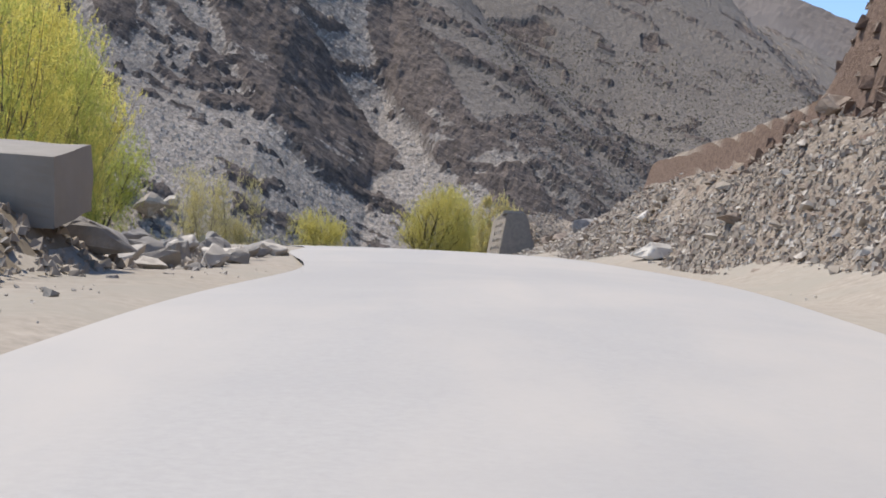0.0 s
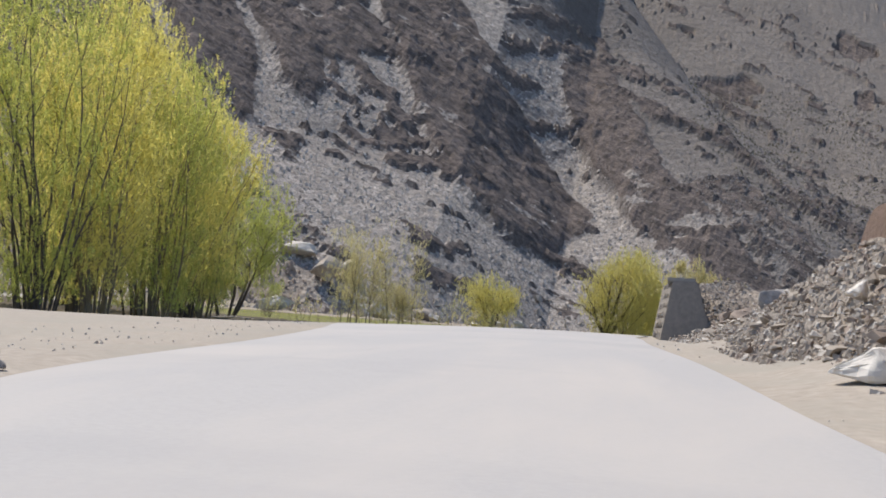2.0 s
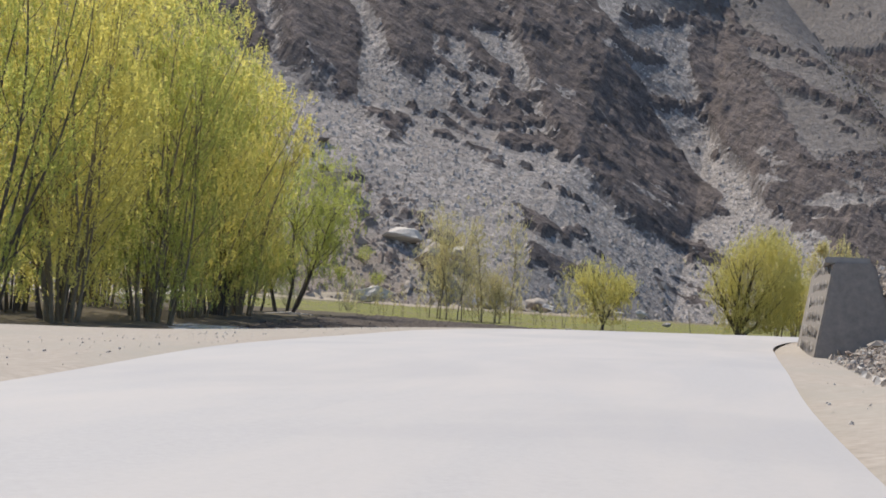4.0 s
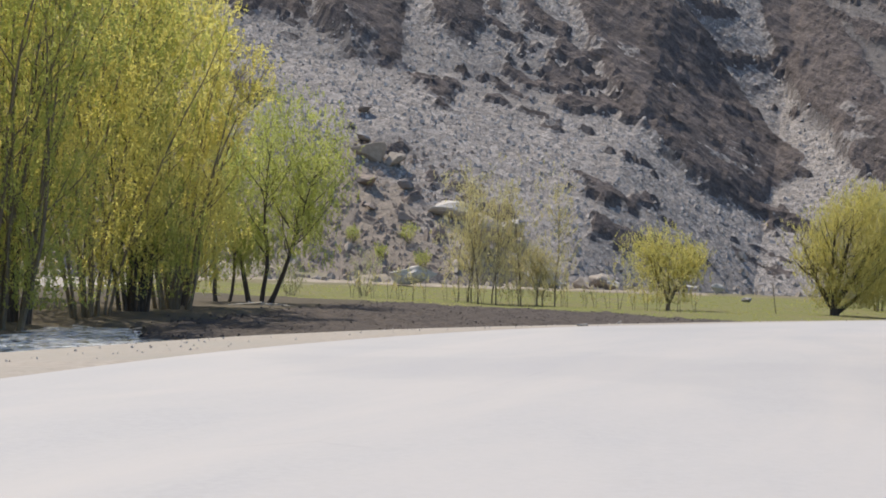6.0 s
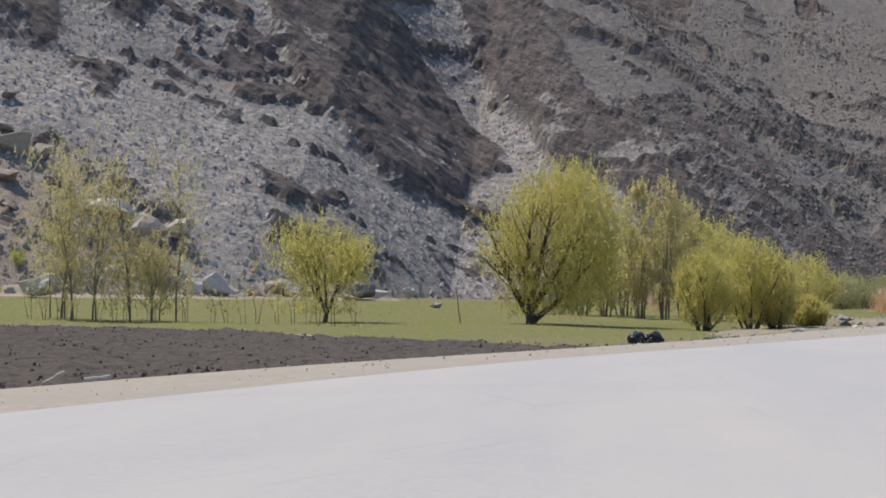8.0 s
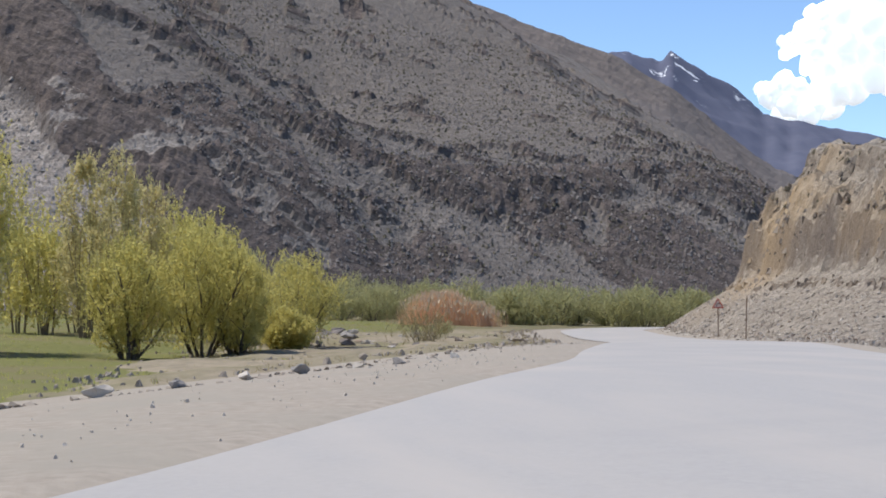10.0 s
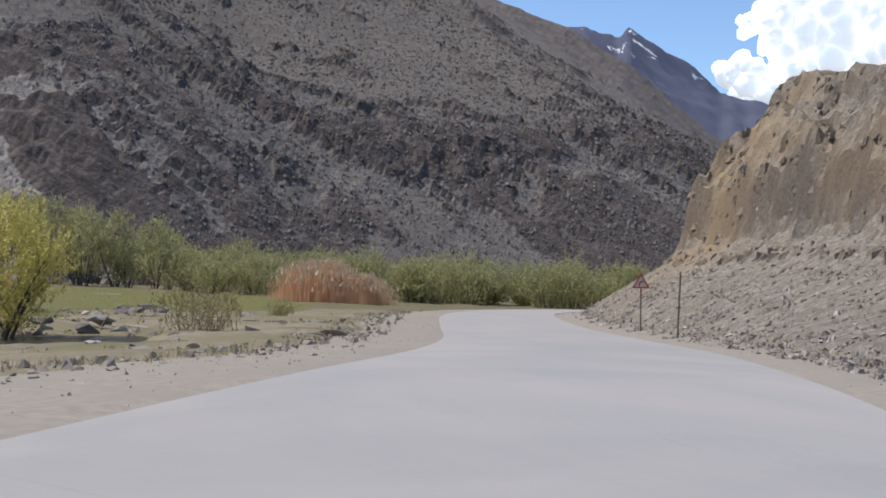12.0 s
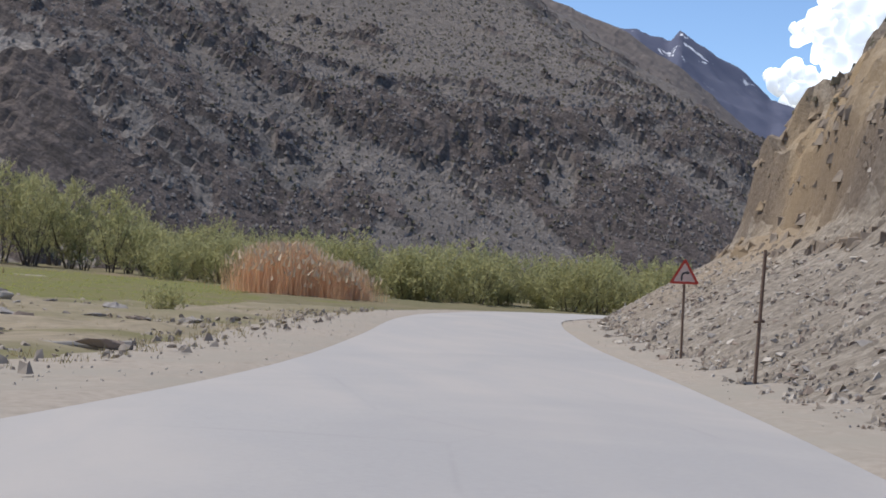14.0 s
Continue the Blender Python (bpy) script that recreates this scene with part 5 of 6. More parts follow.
def boulder(label, x, y, size, k, mat, tall=1.0, turn=0.0, group="", up=None, wide=1.0, name="boulder", sit=0.7):
    """One large angular stone with worn edges, half sunk."""
    bm = stone_shape(k, 0.75 * tall, 10)
    bmesh.ops.bevel(bm, geom=bm.edges[:], offset=0.018, segments=1, affect="EDGES", profile=0.6)
    bmesh.ops.triangulate(bm, faces=bm.faces[:])
    bmesh.ops.subdivide_edges(bm, edges=bm.edges[:], cuts=2, use_grid_fill=True)
    for v in bm.verts:
        v.co += v.co.normalized() * (0.07 * noise.noise(v.co * 4 + Vector((k, 0, 0))) + 0.04 * noise.noise(v.co * 10 + Vector((0, k, 0))))
    bmesh.ops.scale(bm, vec=(size * wide, size, size), verts=bm.verts)
    low = min(v.co.z for v in bm.verts)
    me = bpy.data.meshes.new(name)
    bm.to_mesh(me)
    bm.free()
    me.materials.append(mat)
    ob = new(name, me)
    z = on_valley(x, y) if up is None else up
    ob.matrix_basis = pose(x, y, z - low * sit, 0, 0, turn)
    return tagged(ob, label, "boulder", group)


def foot(x, y):
    return max(on_valley(x, y), float(mountain_height(np.array([float(x)]), np.array([float(y)]))[0])) + 0.35


for i, (x, y, h) in enumerate(((-92, 335, 4), (-89, 343, 4.5), (-95, 339, 3.5), (-86, 331, 3), (-97, 347, 4), (-101, 351, 4.5), (-82, 326, 2.5), (-77, 331, 2.2), (-70, 338, 2.6), (-72, 330, 2), (-66, 333, 2.4))):
    tree("shrub", "sparse fresh green shrub on the rubbly lower slope", (x, y, foot(x, y)), h, 1.3 * h, 9, 760 + i, 2600, 0.16, MAT_LEAF_GREEN, MAT_BARK_PALE, thick=0.04, lean=0.7, low=0.1, group="shrubs on the lower slope", category="shrub", limbs=6)

rng = np.random.default_rng(5)


def on_bank(n, x0, x1, y0, y1, rule, near=True):
    out = []
    while len(out) < n:
        x, y = rng.uniform(x0, x1, 400), rng.uniform(y0, y1, 400)
        o, side, _, yn = beside_road(x, y)
        ok = rule(o, side, yn)
        out.extend(zip(x[ok], y[ok]))
    x, y = np.array(out[:n]).T
    return np.stack([x, y, ground_height(x, y) + 0.15], 1)


# rockfall under the scarp
slope = bpy.data.objects["rock_slope"]
pts = on_bank(300, 6, 20, 60, 122, lambda o, s, yn: (s > 0) & (o > 1.6) & (o < 5.2) & (yn > 62) & (yn < 122))
for i, p in enumerate(pts):
    s = 0.12 + 0.4 * rng.random() ** 5
    ob = new("stone", stone_mesh(i % 10, (MAT_RUBBLE, MAT_STONE_RED, MAT_STONE_PALE, MAT_RUBBLE)[i % 4]))
    ob.matrix_basis = pose(p[0], p[1], p[2] + 0.05 * s, *rng.uniform(-25, 25, 2), rng.uniform(0, 360)) @ Matrix.Diagonal((s * 1.3, s, s, 1))
    ob.parent = slope
for k, (mat, n) in enumerate(((MAT_RUBBLE, 700), (MAT_STONE_RED, 600), (MAT_STONE_PALE, 400))):
    pts = on_bank(n, 5, 30, 50, 180, lambda o, s, yn: (s > 0) & (o > 1.5) & (o < 5.3) & (yn < 178))
    scatter("rubble", "", pts, 0.07 + 0.3 * rng.random(n) ** 5, mat, 30 + k, slope)
boulder("large pale flat slab fallen at the foot of the rock slope", 9.15, 82.0, 1.8, 3, MAT_SLAB, 0.5, 20, wide=1.35, sit=0.9)
boulder("pale angular boulder lying on the rock slope", 10.0, 90.5, 1.1, 4, MAT_SLAB, 0.6, 50, wide=1.4, sit=1.2)
boulder("brown boulder at the foot of the rock slope", 10.3, 78.5, 0.8, 5, MAT_STONE_RED, 0.8, 10, sit=1.0)
boulder("large brown angular boulder on the rock slope", 14.0, 84, 1.9, 6, MAT_STONE_RED, 0.6, 70, wide=1.5)
for i, (x, y, s) in enumerate(((9.3, 121, 1.5), (10.2, 118.5, 1.6), (9.0, 117, 1.0), (11.2, 122, 2.0), (8.6, 119, 0.6), (10.5, 115.5, 1.3), (8.9, 124, 1.4), (12.2, 118, 1.8), (9.8, 112.5, 0.9))):
    boulder("tumbled pinkish brown boulder beside the masonry wall", x, y, s, 20 + i, (MAT_STONE_RED, MAT_STONE)[i % 2], 0.8, 40 * i, "boulders beside the wall", wide=1.3)
# wayside boulders on the left
LEFT = ((-0.75, 64.6, 1.0), (-0.3, 67.0, 0.6), (-0.9, 67.5, 0.65), (-0.5, 69.2, 0.8), (-1.2, 69.8, 0.75), (0.0, 70.6, 0.6), (0.35, 71.6, 0.55), (-0.3, 72.0, 0.65), (-1.0, 72.5, 0.75), (0.3, 73.2, 0.45), (-1.6, 66.2, 0.8), (-0.2, 65.6, 0.4), (-1.6, 70.6, 0.9), (-2.2, 68.8, 1.0), (-2.4, 72.4, 0.9), (-1.6, 74.5, 0.7), (-2.6, 75.5, 0.8), (0.5, 74.5, 0.6), (0.1, 75.6, 0.7), (-0.7, 74.2, 0.8), (0.2, 68.2, 0.6), (0.35, 69.9, 0.5), (-1.9, 64.2, 0.9), (-3.0, 70.6, 1.0), (-3.4, 73.6, 0.9))
for i, (x, y, s) in enumerate(LEFT):
    boulder("angular grey roadside boulder with a sunlit top", x, y, 1.3 * s, 50 + i, (MAT_STONE, MAT_STONE, MAT_STONE_PALE)[i % 3], 0.9, 33 * i, "roadside boulders", wide=1.2)
pts = np.stack([rng.uniform(-5, 0.4, 420), rng.uniform(58, 78, 420)], 1)
scatter("roadside_rubble", "small loose stones round the roadside boulders", np.c_[pts, ground_height(pts[:, 0], pts[:, 1])], 0.06 + 0.34 * rng.random(420) ** 3, MAT_STONE, 44)

# spur scree
spur = bpy.data.objects["rock_spur"]
pts = on_bank(300, 38, 66, 228, 292, lambda o, s, yn: (s > 0) & (o > 1.2) & (o < 8) & (yn > 226) & (yn < 290))
for i, p in enumerate(pts):
    s = 0.12 + 0.28 * rng.random() ** 4
    ob = new("stone", stone_mesh(i % 10, (MAT_STONE, MAT_STONE_RED, MAT_STONE_PALE)[i % 3]))
    ob.matrix_basis = pose(p[0], p[1], p[2] - 0.1 + 0.05 * s, *rng.uniform(-20, 20, 2), rng.uniform(0, 360)) @ Matrix.Diagonal((s * 1.4, s, s * 0.7, 1))
    ob.parent = spur
for k, (mat, n) in enumerate(((MAT_STONE, 800), (MAT_STONE_RED, 500), (MAT_STONE_PALE, 400))):
    pts = on_bank(n, 32, 90, 215, 325, lambda o, s, yn: (s > 0) & (o > 1.3) & (o < 9) & (yn > 214))
    scatter("scree", "", pts - (0, 0, 0.1), 0.07 + 0.28 * rng.random(n) ** 4, mat, 60 + k, spur)
boulder("pale boulder high on the rock spur", 73.5, 298, 1.3, 8, MAT_STONE_PALE, 0.8, 20)
boulder("pale flat rock on the scree below the spur", 65, 285.5, 1.0, 9, MAT_STONE_PALE, 0.5, 30, wide=1.6)

# stones along the field and the stream
EDGE = ((1.0, 181, 0.5), (2.8, 184.5, 0.9), (4.4, 186.5, 1.0), (5.2, 188.6, 0.9), (5.6, 187, 0.45), (8.6, 192, 0.7), (9.5, 193.4, 0.7), (11.2, 194.5, 0.8), (12.5, 196.6, 0.6), (13.8, 197.6, 0.6), (15.0, 199, 0.8), (16.4, 201, 0.5), (17.5, 202, 0.6), (19.6, 206, 0.5), (-9, 172, 0.5), (-5, 176, 0.4))
for i, (x, y, s) in enumerate(EDGE):
    boulder("weathered stone at the edge of the road shoulder", x, y, s * 0.62, 80 + i, (MAT_STONE, MAT_STONE_PALE)[i % 2], 0.8, 29 * i, "edge stones", wide=1.35, name="edge_stone")
pts = np.stack([rng.uniform(0, 1, 900), rng.uniform(0, 1, 900)], 1)
ex, ey = np.interp(pts[:, 0], (0, 0.3, 0.6, 1), (-14, 5.5, 17, 31)) + rng.normal(0, 0.9, 900), np.interp(pts[:, 0], (0, 0.3, 0.6, 1), (163, 189, 205, 240)) + rng.normal(0, 0.9, 900)
scatter("verge_stones", "small stones strewn along the road verge", np.c_[ex, ey, ground_height(ex, ey) - 0.02], 0.05 + 0.28 * rng.random(900) ** 4, MAT_RUBBLE, 70)
sx, sy = rng.uniform(14, 46, 1500), rng.uniform(208, 312, 1500)
ok = in_shape(STREAM_BANK, 1.5)(sx, sy) & (beside_road(sx, sy)[0] > 2.4)
sx, sy = sx[ok], sy[ok]
scatter("bank_stones", "pale and brown stones strewn over the bare bank", np.c_[sx, sy, ground_height(sx, sy) + 0.08], 0.08 + 0.42 * rng.random(len(sx)) ** 4, MAT_RUBBLE, 71)
for i, (x, y, s) in enumerate(((31.4, 275.5, 1.1), (33.7, 286.5, 0.9), (34.5, 286.5, 0.6), (37, 280.5, 0.8), (27, 300, 1.4), (24, 272, 1.2), (25.5, 271, 1.3), (34, 289, 1.6), (31.5, 262, 1.2), (33.2, 263, 0.7), (26, 269, 1.0), (30.5, 277, 1.5), (22.5, 263, 0.9), (35.7, 276, 0.6))):
    boulder("brown weathered boulder on the stony bank", x, y, s, 120 + i, (MAT_STONE_RED, MAT_STONE)[i % 2], 0.75, 47 * i, "boulders on the bank", wide=1.3)
for i, (x, y, s, t) in enumerate(((-58, 303, 5.5, 0.8), (-46, 338, 6.5, 0.7), (-42, 340, 4.5, 0.7), (-50, 336, 4.5, 0.7), (-38, 343, 3.5, 0.7), (-41, 350, 5, 0.8), (-27, 350, 3.6, 0.6), (-22, 349, 3, 0.8), (-60, 345, 8, 0.8), (-66, 350, 7, 0.9), (-56, 352, 5, 0.8))):
    boulder("large boulder at the foot of the scree", x, y, 1.2 * s, 140 + i, (MAT_STONE_PALE, MAT_STONE_PALE, MAT_RUBBLE)[i % 3], t, 61 * i, "boulders under the scree", sit=0.95, wide=1.25, up=foot(x, y))
boulder("tall dark boulder at the back edge of the meadow", -28.5, 345, 5.4, 173, MAT_BLOCKS, 1.0, 15, sit=0.95, up=foot(-28.5, 345))
boulder("pale rock lying before the dark boulder", -28.6, 337, 2.6, 172, MAT_STONE_PALE, 0.7, 40, sit=0.9, wide=1.3)
for i, (x, y, s, mat) in enumerate(((-83, 355, 8, MAT_RUBBLE), (-79, 357, 6, MAT_RUBBLE), (-86, 360, 5, MAT_STONE), (-81, 348, 4.5, MAT_STONE_RED), (-75, 352, 4, MAT_BLOCKS), (-78, 342, 3, MAT_STONE_RED), (-84, 340, 2.6, MAT_STONE_PALE), (-72, 343, 3.2, MAT_STONE_RED), (-90, 372, 3.5, MAT_BLOCKS))):
    boulder("dark angular block lodged on the lower slope", x, y, s, 180 + i, mat, 0.9, 53 * i, "blocks on the lower slope", wide=1.2, sit=0.8, up=foot(x, y))
boulder("small grey rock lying in the meadow", -13, 300, 1.9, 160, MAT_STONE, 0.8, 10)

WET = ((21.5, 266, 1.5), (23, 265.2, 1.1), (24.6, 264.6, 1.3), (26, 266, 1.2), (27.4, 262.5, 0.9), (25.2, 268, 1.5), (22.6, 269, 1.6), (27, 270.5, 1.0), (28.2, 258.5, 0.8), (28, 254.5, 0.7), (27.2, 250.6, 1.0), (25, 248.6, 0.9), (26.2, 246.9, 0.7), (22.5, 248.4, 0.9),
       (27.4, 291, 1.5), (28.8, 293.5, 1.3), (26.4, 289.5, 1.1), (29.6, 290.5, 1.0), (28.2, 297, 1.6), (24.6, 285, 1.2), (31, 294, 0.9))
for i, (x, y, s) in enumerate(WET):
    boulder("dark angular rock beside the slack stream water", x, y, s, 1800 + i, (MAT_BLOCKS, MAT_STONE, MAT_BLOCKS, MAT_STONE_PALE)[i % 4], 0.7, 71 * i, "rocks beside the stream", wide=1.35, sit=0.85)
for i in range(26):
    r = random.Random(1700 + i)
    x, y = r.uniform(22, 37), r.uniform(236, 288)
    if in_shape(STREAM_BANK, 0)(np.array([x]), np.array([y]))[0] and beside_road(np.array([x]), np.array([y]))[0][0] > 4:
        boulder("dark angular slab lying on the stony bank", x, y, r.uniform(0.45, 1.1), 1700 + i, (MAT_STONE_RED, MAT_STONE, MAT_STONE)[i % 3], 0.55, r.uniform(0, 360), "slabs on the bank", wide=r.uniform(1.2, 2.0), name="slab", sit=0.6)

# ---- masonry wall with battered end ----
wall = thing("retaining_wall", "battered stone retaining wall ending at the roadside", "wall", (0, 0, 0))
wz = 0.45
bm = bmesh.new()
wl_pts = [(6.1, 123.3), (5.8, 129), (5.65, 136), (6.2, 144)]
rows_ = []
for i, (x, y) in enumerate(wl_pts):
    ring = [(x, wz - 0.4), (x + 0.5, wz + 2.55), (x + 1.5, wz + 2.55), (x + 2.35, wz - 0.4)]
    rows_.append([bm.verts.new((a, y + (0.12 if i == 0 else 0) * (b - wz), b)) for a, b in ring])
for a, b in zip(rows_, rows_[1:]):
    for j in range(3):
        bm.faces.new((a[j], a[j + 1], b[j + 1], b[j]))
bm.faces.new(rows_[0][::-1])
bm.faces.new(rows_[-1])
bmesh.ops.recalc_face_normals(bm, faces=bm.faces)
bmesh.ops.bevel(bm, geom=bm.edges[:], offset=0.05, segments=2, affect="EDGES")
part("core", bm, MAT_MORTAR, wall)
r = random.Random(3)
for row in range(7):
    z0 = wz - 0.25 + row * 0.4
    t = (z0 + 0.2 - wz) / 2.7
    xl, xr = 6.19 + 0.5 * t, 8.35 - 0.8 * t
    x = xl
    while x < xr - 0.12:
        w = min(r.uniform(0.3, 0.6), xr - x)
        # front stones picked darker and redder: the front's shade put into their colour
        ob = new("wall_stone", stone_mesh(r.randrange(10), (MAT_STONE, MAT_STONE_RED)[r.random() < 0.6]))
        ob.matrix_basis = pose(x + w / 2, 123.36 + 0.12 * (z0 + 0.2 - wz), z0 + 0.2, 90, 0, r.uniform(-6, 6)) @ Matrix.Diagonal((w * 1.08, 0.44, 0.06, 1))
        ob.parent = wall
        x += w
    y = 124.0
    while y < 131:
        w = r.uniform(0.35, 0.7)
        # road-side stones picked paler: sunlight on this face put into their colour
        ob = new("wall_stone", stone_mesh(r.randrange(10), MAT_STONE_PALE if r.random() < 0.5 else MAT_STONE))
        ob.matrix_basis = pose(np.interp(y, (123.3, 129, 136), (6.1, 5.8, 5.65)) + 0.5 * t + 0.02, y + w / 2, z0 + 0.2, 0, 90, 0) @ Matrix.Diagonal((0.44, w * 1.08, 0.05, 1))
        ob.parent = wall
        y += w
bm = bmesh.new()
bmesh.ops.create_cube(bm, size=1)
bmesh.ops.scale(bm, vec=(1.12, 7.6, 0.16), verts=bm.verts)
bmesh.ops.bevel(bm, geom=bm.edges[:], offset=0.03, segments=2, affect="EDGES")
bmesh.ops.translate(bm, vec=(6.95, 127.5, wz + 2.6), verts=bm.verts)
part("coping", bm, MAT_CONCRETE, wall, "pale concrete coping")

# ---- concrete block on the roadside mound ----
bm = bmesh.new()
bmesh.ops.create_cube(bm, size=1)
bmesh.ops.subdivide_edges(bm, edges=bm.edges[:], cuts=6, use_grid_fill=True)
bmesh.ops.scale(bm, vec=(3.2, 1.3, 0.86), verts=bm.verts)
for v in bm.verts:
    v.co += Vector((noise.noise(v.co * 1.7), noise.noise(v.co * 1.9 + Vector((5, 0, 0))), noise.noise(v.co * 1.5 + Vector((0, 9, 0))))) * 0.05
me = bpy.data.meshes.new("concrete_block")
bm.to_mesh(me)
bm.free()
me.materials.append(MAT_CONCRETE)
block = new("concrete_block", me)
block.matrix_basis = pose(-2.3, 63.4, 0.95, 12, 2, -6)
tagged(block, "long weathered concrete block lying on an earth mound", "concrete block")


# ---- bend sign and bare post ----
def rod(bm, a, b, r, sides=10):
    a, b = Vector(a), Vector(b)
    m = Matrix.Translation((a + b) / 2) @ (b - a).to_track_quat("Z", "Y").to_matrix().to_4x4()
    bmesh.ops.create_cone(bm, cap_ends=True, segments=sides, radius1=r, radius2=r, depth=(b - a).length, matrix=m)


def triangle_plate(bm, side, thick, y, round_=0.04):
    h = side * math.sqrt(3) / 2
    pts = []
    for cx, cz, a0 in ((0, h * 2 / 3 - 2 * round_, 30), (-side / 2 + 1.73 * round_, -h / 3 + round_, 150), (side / 2 - 1.73 * round_, -h / 3 + round_, 270)):
        for k in range(6):
            a = radians(a0 + 120 * k / 5)
            pts.append((cx + round_ * math.cos(a), cz + round_ * math.sin(a)))
    f = [bm.verts.new((x, y, z)) for x, z in pts]
    g = [bm.verts.new((x, y + thick, z)) for x, z in pts]
    bm.faces.new(f)
    bm.faces.new(g[::-1])
    for i in range(len(f)):
        bm.faces.new((f[i], g[i], g[(i + 1) % len(f)], f[(i + 1) % len(f)]))
    bmesh.ops.recalc_face_normals(bm, faces=bm.faces)


sx0, sy0 = 48.7, 261.0
sz = on_valley(sx0, sy0)
sign = thing("road_sign", "faded red-edged triangular bend warning sign on a steel post", "road sign", (sx0, sy0, sz - 0.12), -20)
bm = bmesh.new()
rod(bm, (0, 0.05, -0.3), (0.0, 0.05, 2.62), 0.035)
part("post", bm, MAT_STEEL, sign)
bm = bmesh.new()
triangle_plate(bm, 0.78, 0.015, 0.0)
bmesh.ops.translate(bm, vec=(0, 0, 2.32), verts=bm.verts)
plate = part("plate", bm, MAT_SIGN_RED, sign, "faded red triangular border")
bm = bmesh.new()
triangle_plate(bm, 0.56, 0.004, -0.006, 0.02)
bmesh.ops.translate(bm, vec=(0, 0, 2.32), verts=bm.verts)
part("face", bm, MAT_SIGN_FACE, plate, "sun-bleached pinkish face")
bm = bmesh.new()
arrow = [(-0.07, -0.12), (-0.07, 0.0), (-0.045, 0.06), (0.0, 0.085), (0.06, 0.085)]
for a, b in zip(arrow, arrow[1:]):
    d = Vector((b[0] - a[0], 0, b[1] - a[1]))
    n = Vector((-d.z, 0, d.x)).normalized() * 0.022
    q = [Vector((a[0], -0.012, a[1])) + n, Vector((a[0], -0.012, a[1])) - n, Vector((b[0], -0.012, b[1])) - n, Vector((b[0], -0.012, b[1])) + n]
    bm.faces.new([bm.verts.new(v) for v in q])
bm.faces.new([bm.verts.new(v) for v in ((0.06, -0.012, 0.135), (0.06, -0.012, 0.035), (0.13, -0.012, 0.085))])
bmesh.ops.translate(bm, vec=(0, 0, 2.3), verts=bm.verts)
part("arrow", bm, MAT_BLACK, plate, "black curved arrow")

px0, py0 = 46.3, 250.8
post = thing("bare_post", "rusty bare steel post leaning at the roadside", "post", (px0, py0, on_valley(px0, py0)), 0)
bm = bmesh.new()
rod(bm, (0, 0, -0.3), (0.16, 0.1, 2.55), 0.035)
part("shaft", bm, MAT_STEEL, post)
bm = bmesh.new()
rod(bm, (-0.03, 0.05, 1.2), (0.17, 0.05, 1.22), 0.03, 8)
part("bracket", bm, MAT_STEEL, post)
bm = stone_shape(77, 0.4)
bmesh.ops.scale(bm, vec=(0.9, 0.8, 0.5), verts=bm.verts)
part("footing", bm, MAT_BLACK, post, "dark broken footing")


# ---- loose wood, sheeting ----
def log(label, a, b, r, seed, mat=None, name="log"):
    rng_ = random.Random(seed)
    a, b = Vector(a), Vector(b)
    v, f = [], []
    pts = [a.lerp(b, k / 5) + Vector((rng_.uniform(-1, 1), rng_.uniform(-1, 1), rng_.uniform(-0.5, 0.5))) * r * 0.4 for k in range(6)]
    tube(v, f, pts, [r * rng_.uniform(0.75, 1.1) for _ in range(6)], 8)
    f.append(tuple(range(7, -1, -1)))
    f.append(tuple(range(len(v) - 8, len(v))))
    return tagged(new(name, mesh_of(name, v, f, mat or MAT_WOOD)), label, "log")


def zg(x, y, up=0.0):
    return (x, y, on_valley(x, y) + up)


log("short pale piece of wood lying on the verge", zg(-4.15, 149.55, 0.03), zg(-3.9, 149.7, 0.03), 0.035, 1)
log("pale stick lying at the edge of the ploughed field", zg(-5.6, 162.6, 0.03), zg(-5.25, 162.8, 0.22), 0.04, 2)
log("pale stick lying at the edge of the ploughed field", zg(-5.1, 163.4, 0.05), zg(-4.7, 163.6, 0.05), 0.05, 3)
log("long pale broken kerb plank lying on the verge", zg(33.0, 258.2, 0.1), zg(34.9, 257.5, 0.1), 0.1, 4, MAT_CONCRETE, "plank")
log("bleached driftwood log beside the willow stems", zg(-33.2, 193.2, 0.2), zg(-30.2, 192.4, 0.12), 0.13, 6)
log("bleached driftwood branch beside the willow stems", zg(-34.0, 192.2, 0.1), zg(-31.6, 191.6, 0.35), 0.07, 7)
log("thin pole standing in the meadow", zg(-5.2, 240, -0.2), zg(-5.5, 240, 2.6), 0.04, 5, MAT_BARK_PALE, "stake")
for i, (x, y) in enumerate(((5.9, 213), (6.75, 213.4))):
    bm = bmesh.new()
    bmesh.ops.create_icosphere(bm, subdivisions=4, radius=0.5)
    for v in bm.verts:
        v.co += v.co.normalized() * (0.16 * noise.noise(v.co * 3 + Vector((i * 7, 0, 0))) + 0.08 * noise.noise(v.co * 8))
    bmesh.ops.scale(bm, vec=(0.9, 0.7, 0.75), verts=bm.verts)
    me = bpy.data.meshes.new("sack")
    bm.to_mesh(me)
    bm.free()
    me.materials.append(MAT_SACK)
    ob = new("sack", me)
    ob.matrix_basis = pose(x, y, on_valley(x, y) + 0.25, 0, 0, 20 * i)
    tagged(ob, "rumpled black sack lying at the field's edge", "sack", "black sacks")

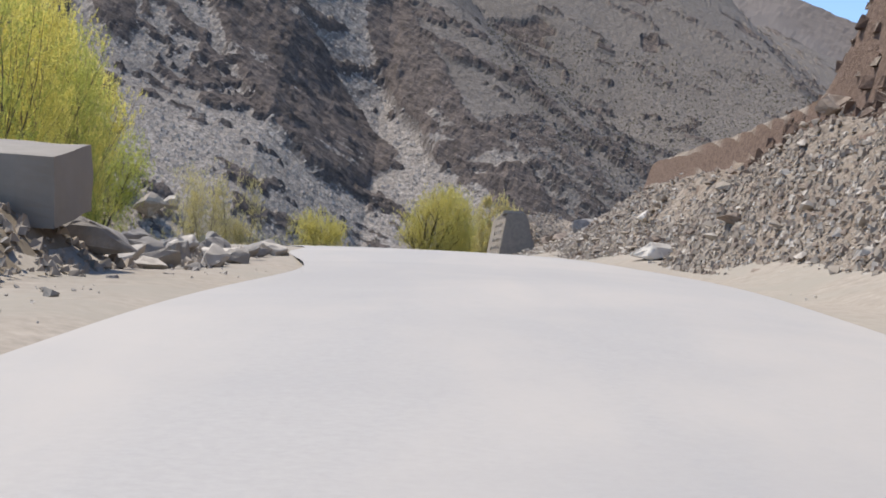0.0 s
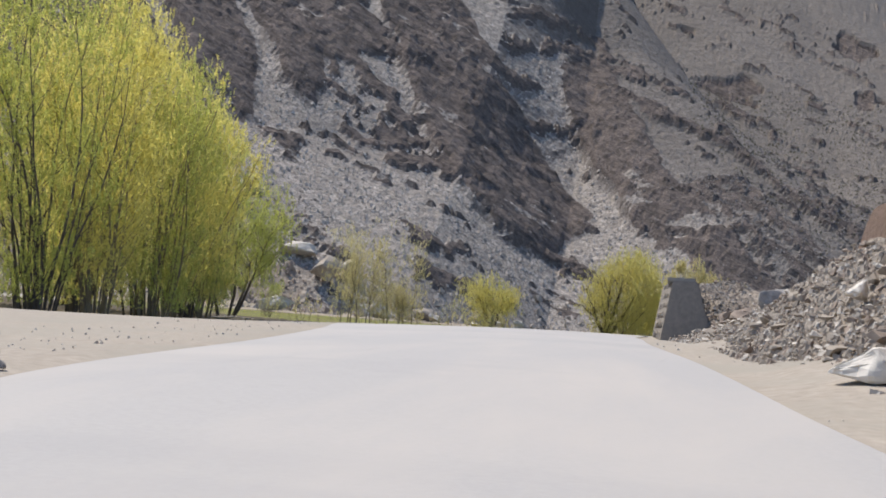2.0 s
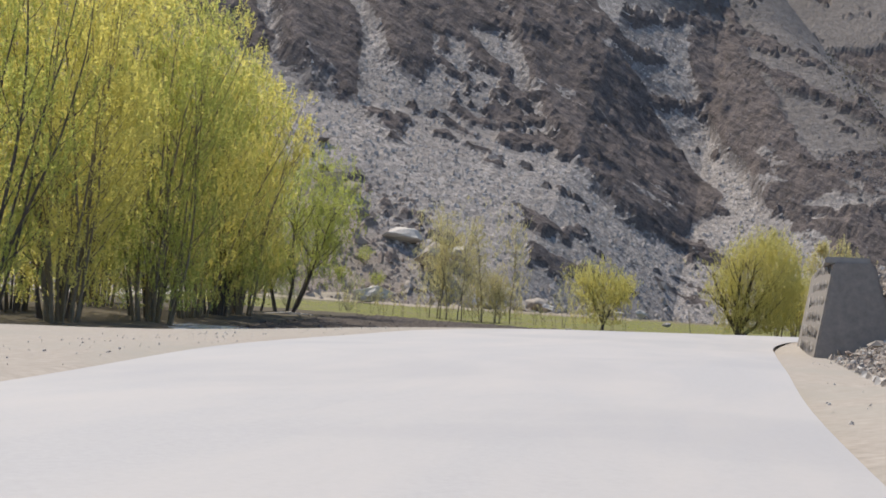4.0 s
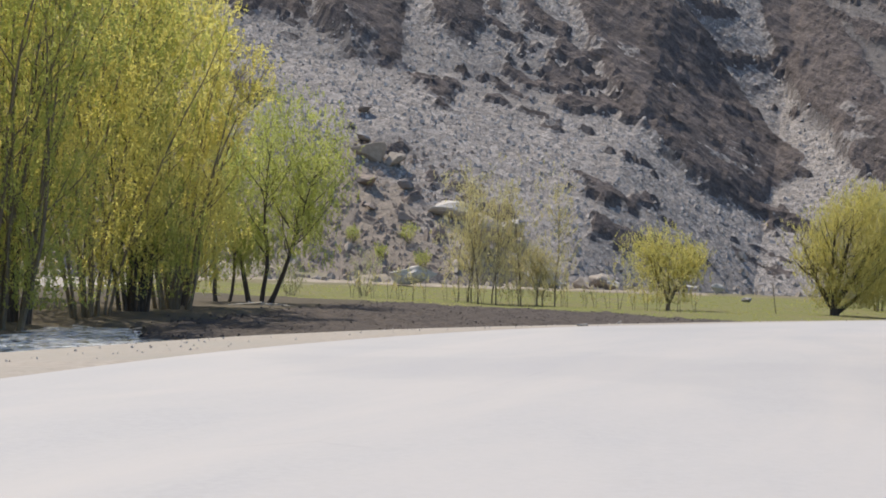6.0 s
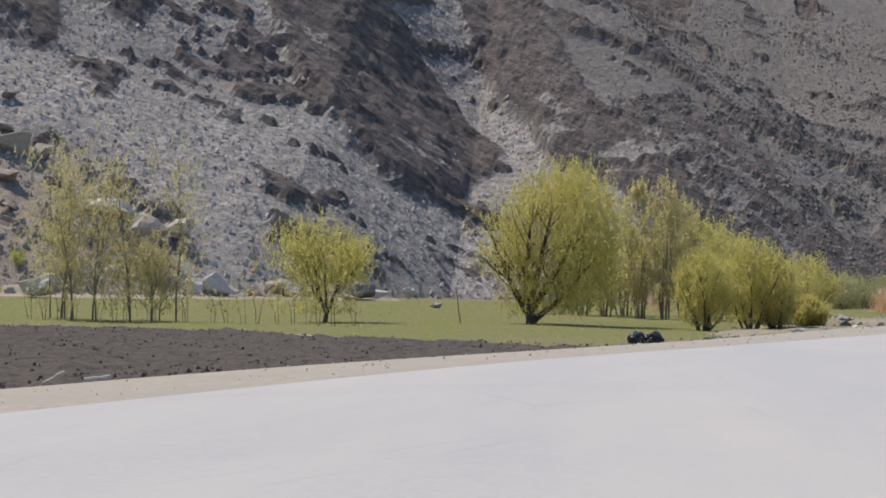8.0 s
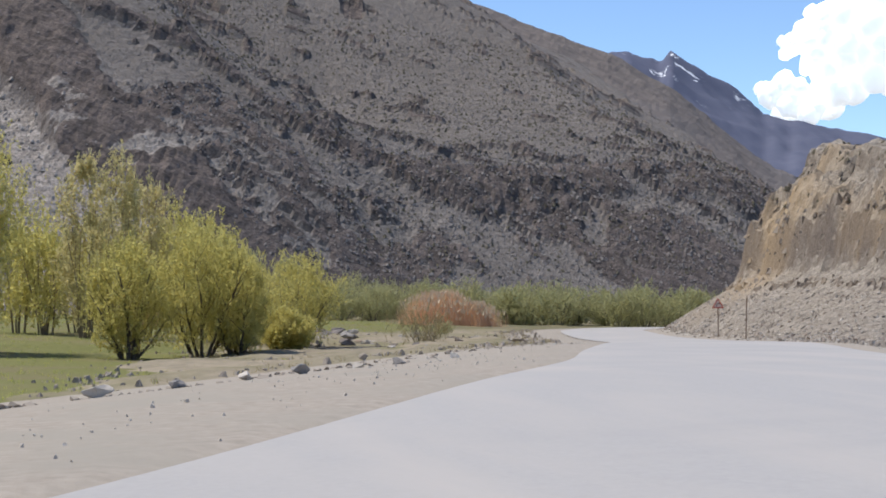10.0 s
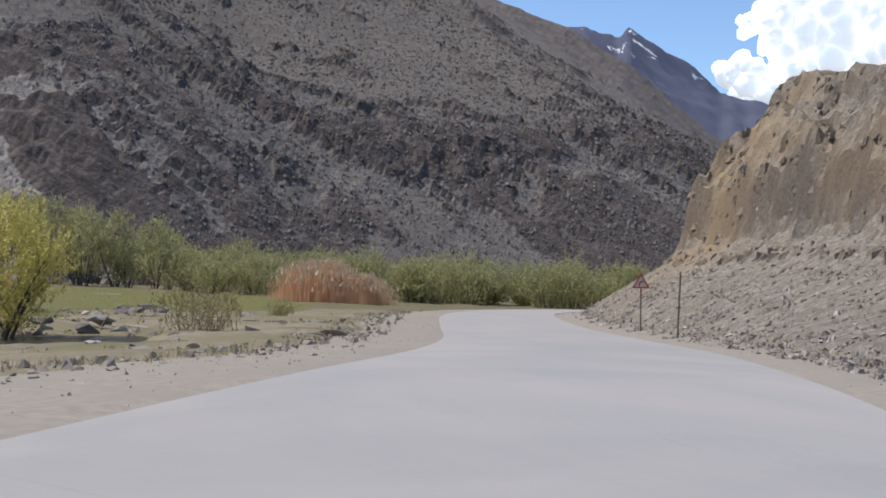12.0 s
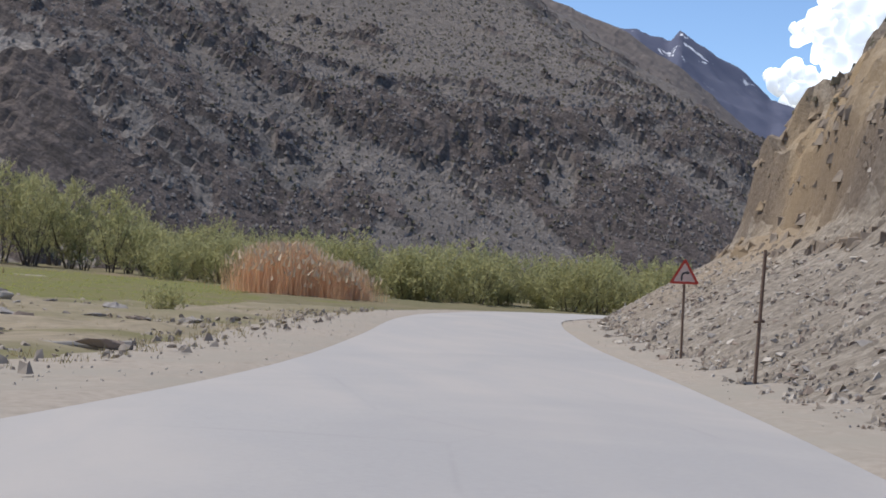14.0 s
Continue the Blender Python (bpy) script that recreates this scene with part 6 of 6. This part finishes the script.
# ---- streams ----
def water_strip(name, label, line, wide, level, mat=None):
    v, f = [], []
    for i, (x, y) in enumerate(line):
        a, b = line[max(i - 1, 0)], line[min(i + 1, len(line) - 1)]
        d = Vector((b[0] - a[0], b[1] - a[1], 0)).normalized()
        for k in range(9):
            o = (k / 8 - 0.5) * wide
            v.append((x + d.y * o, y - d.x * o, level + (0.03 if mat else 0.1) * noise.noise(Vector((x * 0.8, y * 0.8, k * 0.7)))))
    for i in range(len(line) - 1):
        for k in range(8):
            f.append((i * 9 + k, i * 9 + k + 1, i * 9 + k + 10, i * 9 + k + 9))
    return tagged(new(name, mesh_of(name, v, f, mat or MAT_WATER, True)), label, "water", kind="structure")


water_strip("water_1", "small rushing stream with white water", [(float(np.interp(y, STREAM_Y, STREAM_X)) + 0.3 * math.sin(y * 0.6), y) for y in np.arange(128, 171, 0.7)], 4.6, -0.32)
water_strip("water_2", "dark slack stream water between stones", [(x, 257 + 0.25 * (x - 22) + 0.4 * math.sin(x)) for x in np.arange(3, 28.5, 0.7)], 11.5, -1.8, MAT_POOL)

# ---- low shrubs and tufts on the bank ----
for i, (x, y, h, s) in enumerate(((28.9, 261, 2.4, 4.6), (30.2, 265, 1.7, 3.3), (-40, 233, 4.5, 3.5), (-44, 226, 3, 3), (36, 290, 1.0, 2.2), (-33.5, 339, 4.6, 6), (-29, 348, 4, 5))):
    plant("shrub", "sparse twiggy shrub with thin green leaves", x, y, h, s, 12, 700 + i, 2600, 0.11, MAT_DRY if i < 2 else MAT_LEAF_BAND, MAT_BARK_PALE, thick=0.025, lean=0.6, low=0.1, group="bank shrubs", category="shrub", limbs=5)


def tufts(name, label, x, y, size, mat, seed):
    rr = np.random.default_rng(seed)
    n = len(x)
    k = 7
    bx, by = np.repeat(x, k) + rr.normal(0, 0.07, n * k), np.repeat(y, k) + rr.normal(0, 0.07, n * k)
    h = size * rr.uniform(0.5, 1.2, n * k)
    way = np.stack([rr.normal(0, 0.35, n * k), rr.normal(0, 0.35, n * k), np.ones(n * k)], 1)
    c = np.stack([bx, by, ground_height(bx, by) + 0.05], 1) + way * h[:, None] * 0.45
    return tagged(new(name, leaf_mesh(name, c, way, h, rr, mat, 0.09)), label, "grass", kind="stuff")


gx, gy = rng.uniform(-62, 42, 9000), rng.uniform(206, 372, 9000)
ok = in_shape(MEADOW, 1.2)(gx, gy)
tufts("meadow_grass", "short green grass tufts of the meadow", gx[ok], gy[ok], 0.16, MAT_LEAF_GREEN, 8)
gx, gy = rng.uniform(12, 50, 4200), rng.uniform(205, 318, 4200)
ok = in_shape(STREAM_BANK, 2)(gx, gy) & (beside_road(gx, gy)[0] > 2.6)
tufts("dry_grass", "dry grass tufts between the stones", gx[ok], gy[ok], 0.2, MAT_DRY, 9)

# ---- cloud over the pass ----
rr = random.Random(12)
PUFFS = ((23.9, 0.132, 0.55), (24.5, 0.128, 0.7), (25.0, 0.12, 0.7), (24.9, 0.163, 0.5), (25.5, 0.17, 0.75), (25.7, 0.15, 0.7), (26.4, 0.176, 0.9), (26.6, 0.155, 0.9), (26.3, 0.132, 0.9),
         (27.5, 0.178, 1.0), (27.8, 0.15, 1.0), (28.8, 0.185, 1.1), (29.0, 0.16, 1.1), (29.2, 0.135, 1.0), (30.4, 0.18, 1.2), (30.6, 0.15, 1.2), (32.0, 0.19, 1.3), (32.4, 0.16, 1.3), (34, 0.18, 1.4), (36, 0.17, 1.3))
bm = bmesh.new()
for b0, e0, size in PUFFS:
    for k in range(16):
        b, e = radians(b0 + rr.gauss(0, 0.36) * size), e0 + rr.gauss(0, 0.006) * size
        c = Vector((25 + 4300 * math.sin(b), 198 + 4300 * math.cos(b) + rr.uniform(-60, 60), 4300 * e))
        bmesh.ops.create_icosphere(bm, subdivisions=2, radius=rr.uniform(24, 58) * size, matrix=Matrix.Translation(c))
for v in bm.verts:
    v.co += Vector((1, 0.5, 1)) * (12 * noise.noise(v.co * 0.03) + 6 * noise.noise(v.co * 0.08))
me = bpy.data.meshes.new("cloud")
bm.to_mesh(me)
bm.free()
me.shade_smooth()
m, n, l, b = material("cloud_white", 1.0, 0, 0.0)
b.inputs["Base Color"].default_value = (0.95, 0.95, 0.95, 1)
# added glow stands in for sunlight scattered inside the cloud
b.inputs["Emission Color"].default_value, b.inputs["Emission Strength"].default_value = (0.88, 0.94, 1.0, 1), 0.5
me.materials.append(m)
tagged(new("cloud", me), "bright white cumulus cloud over the pass", "cloud", kind="structure")
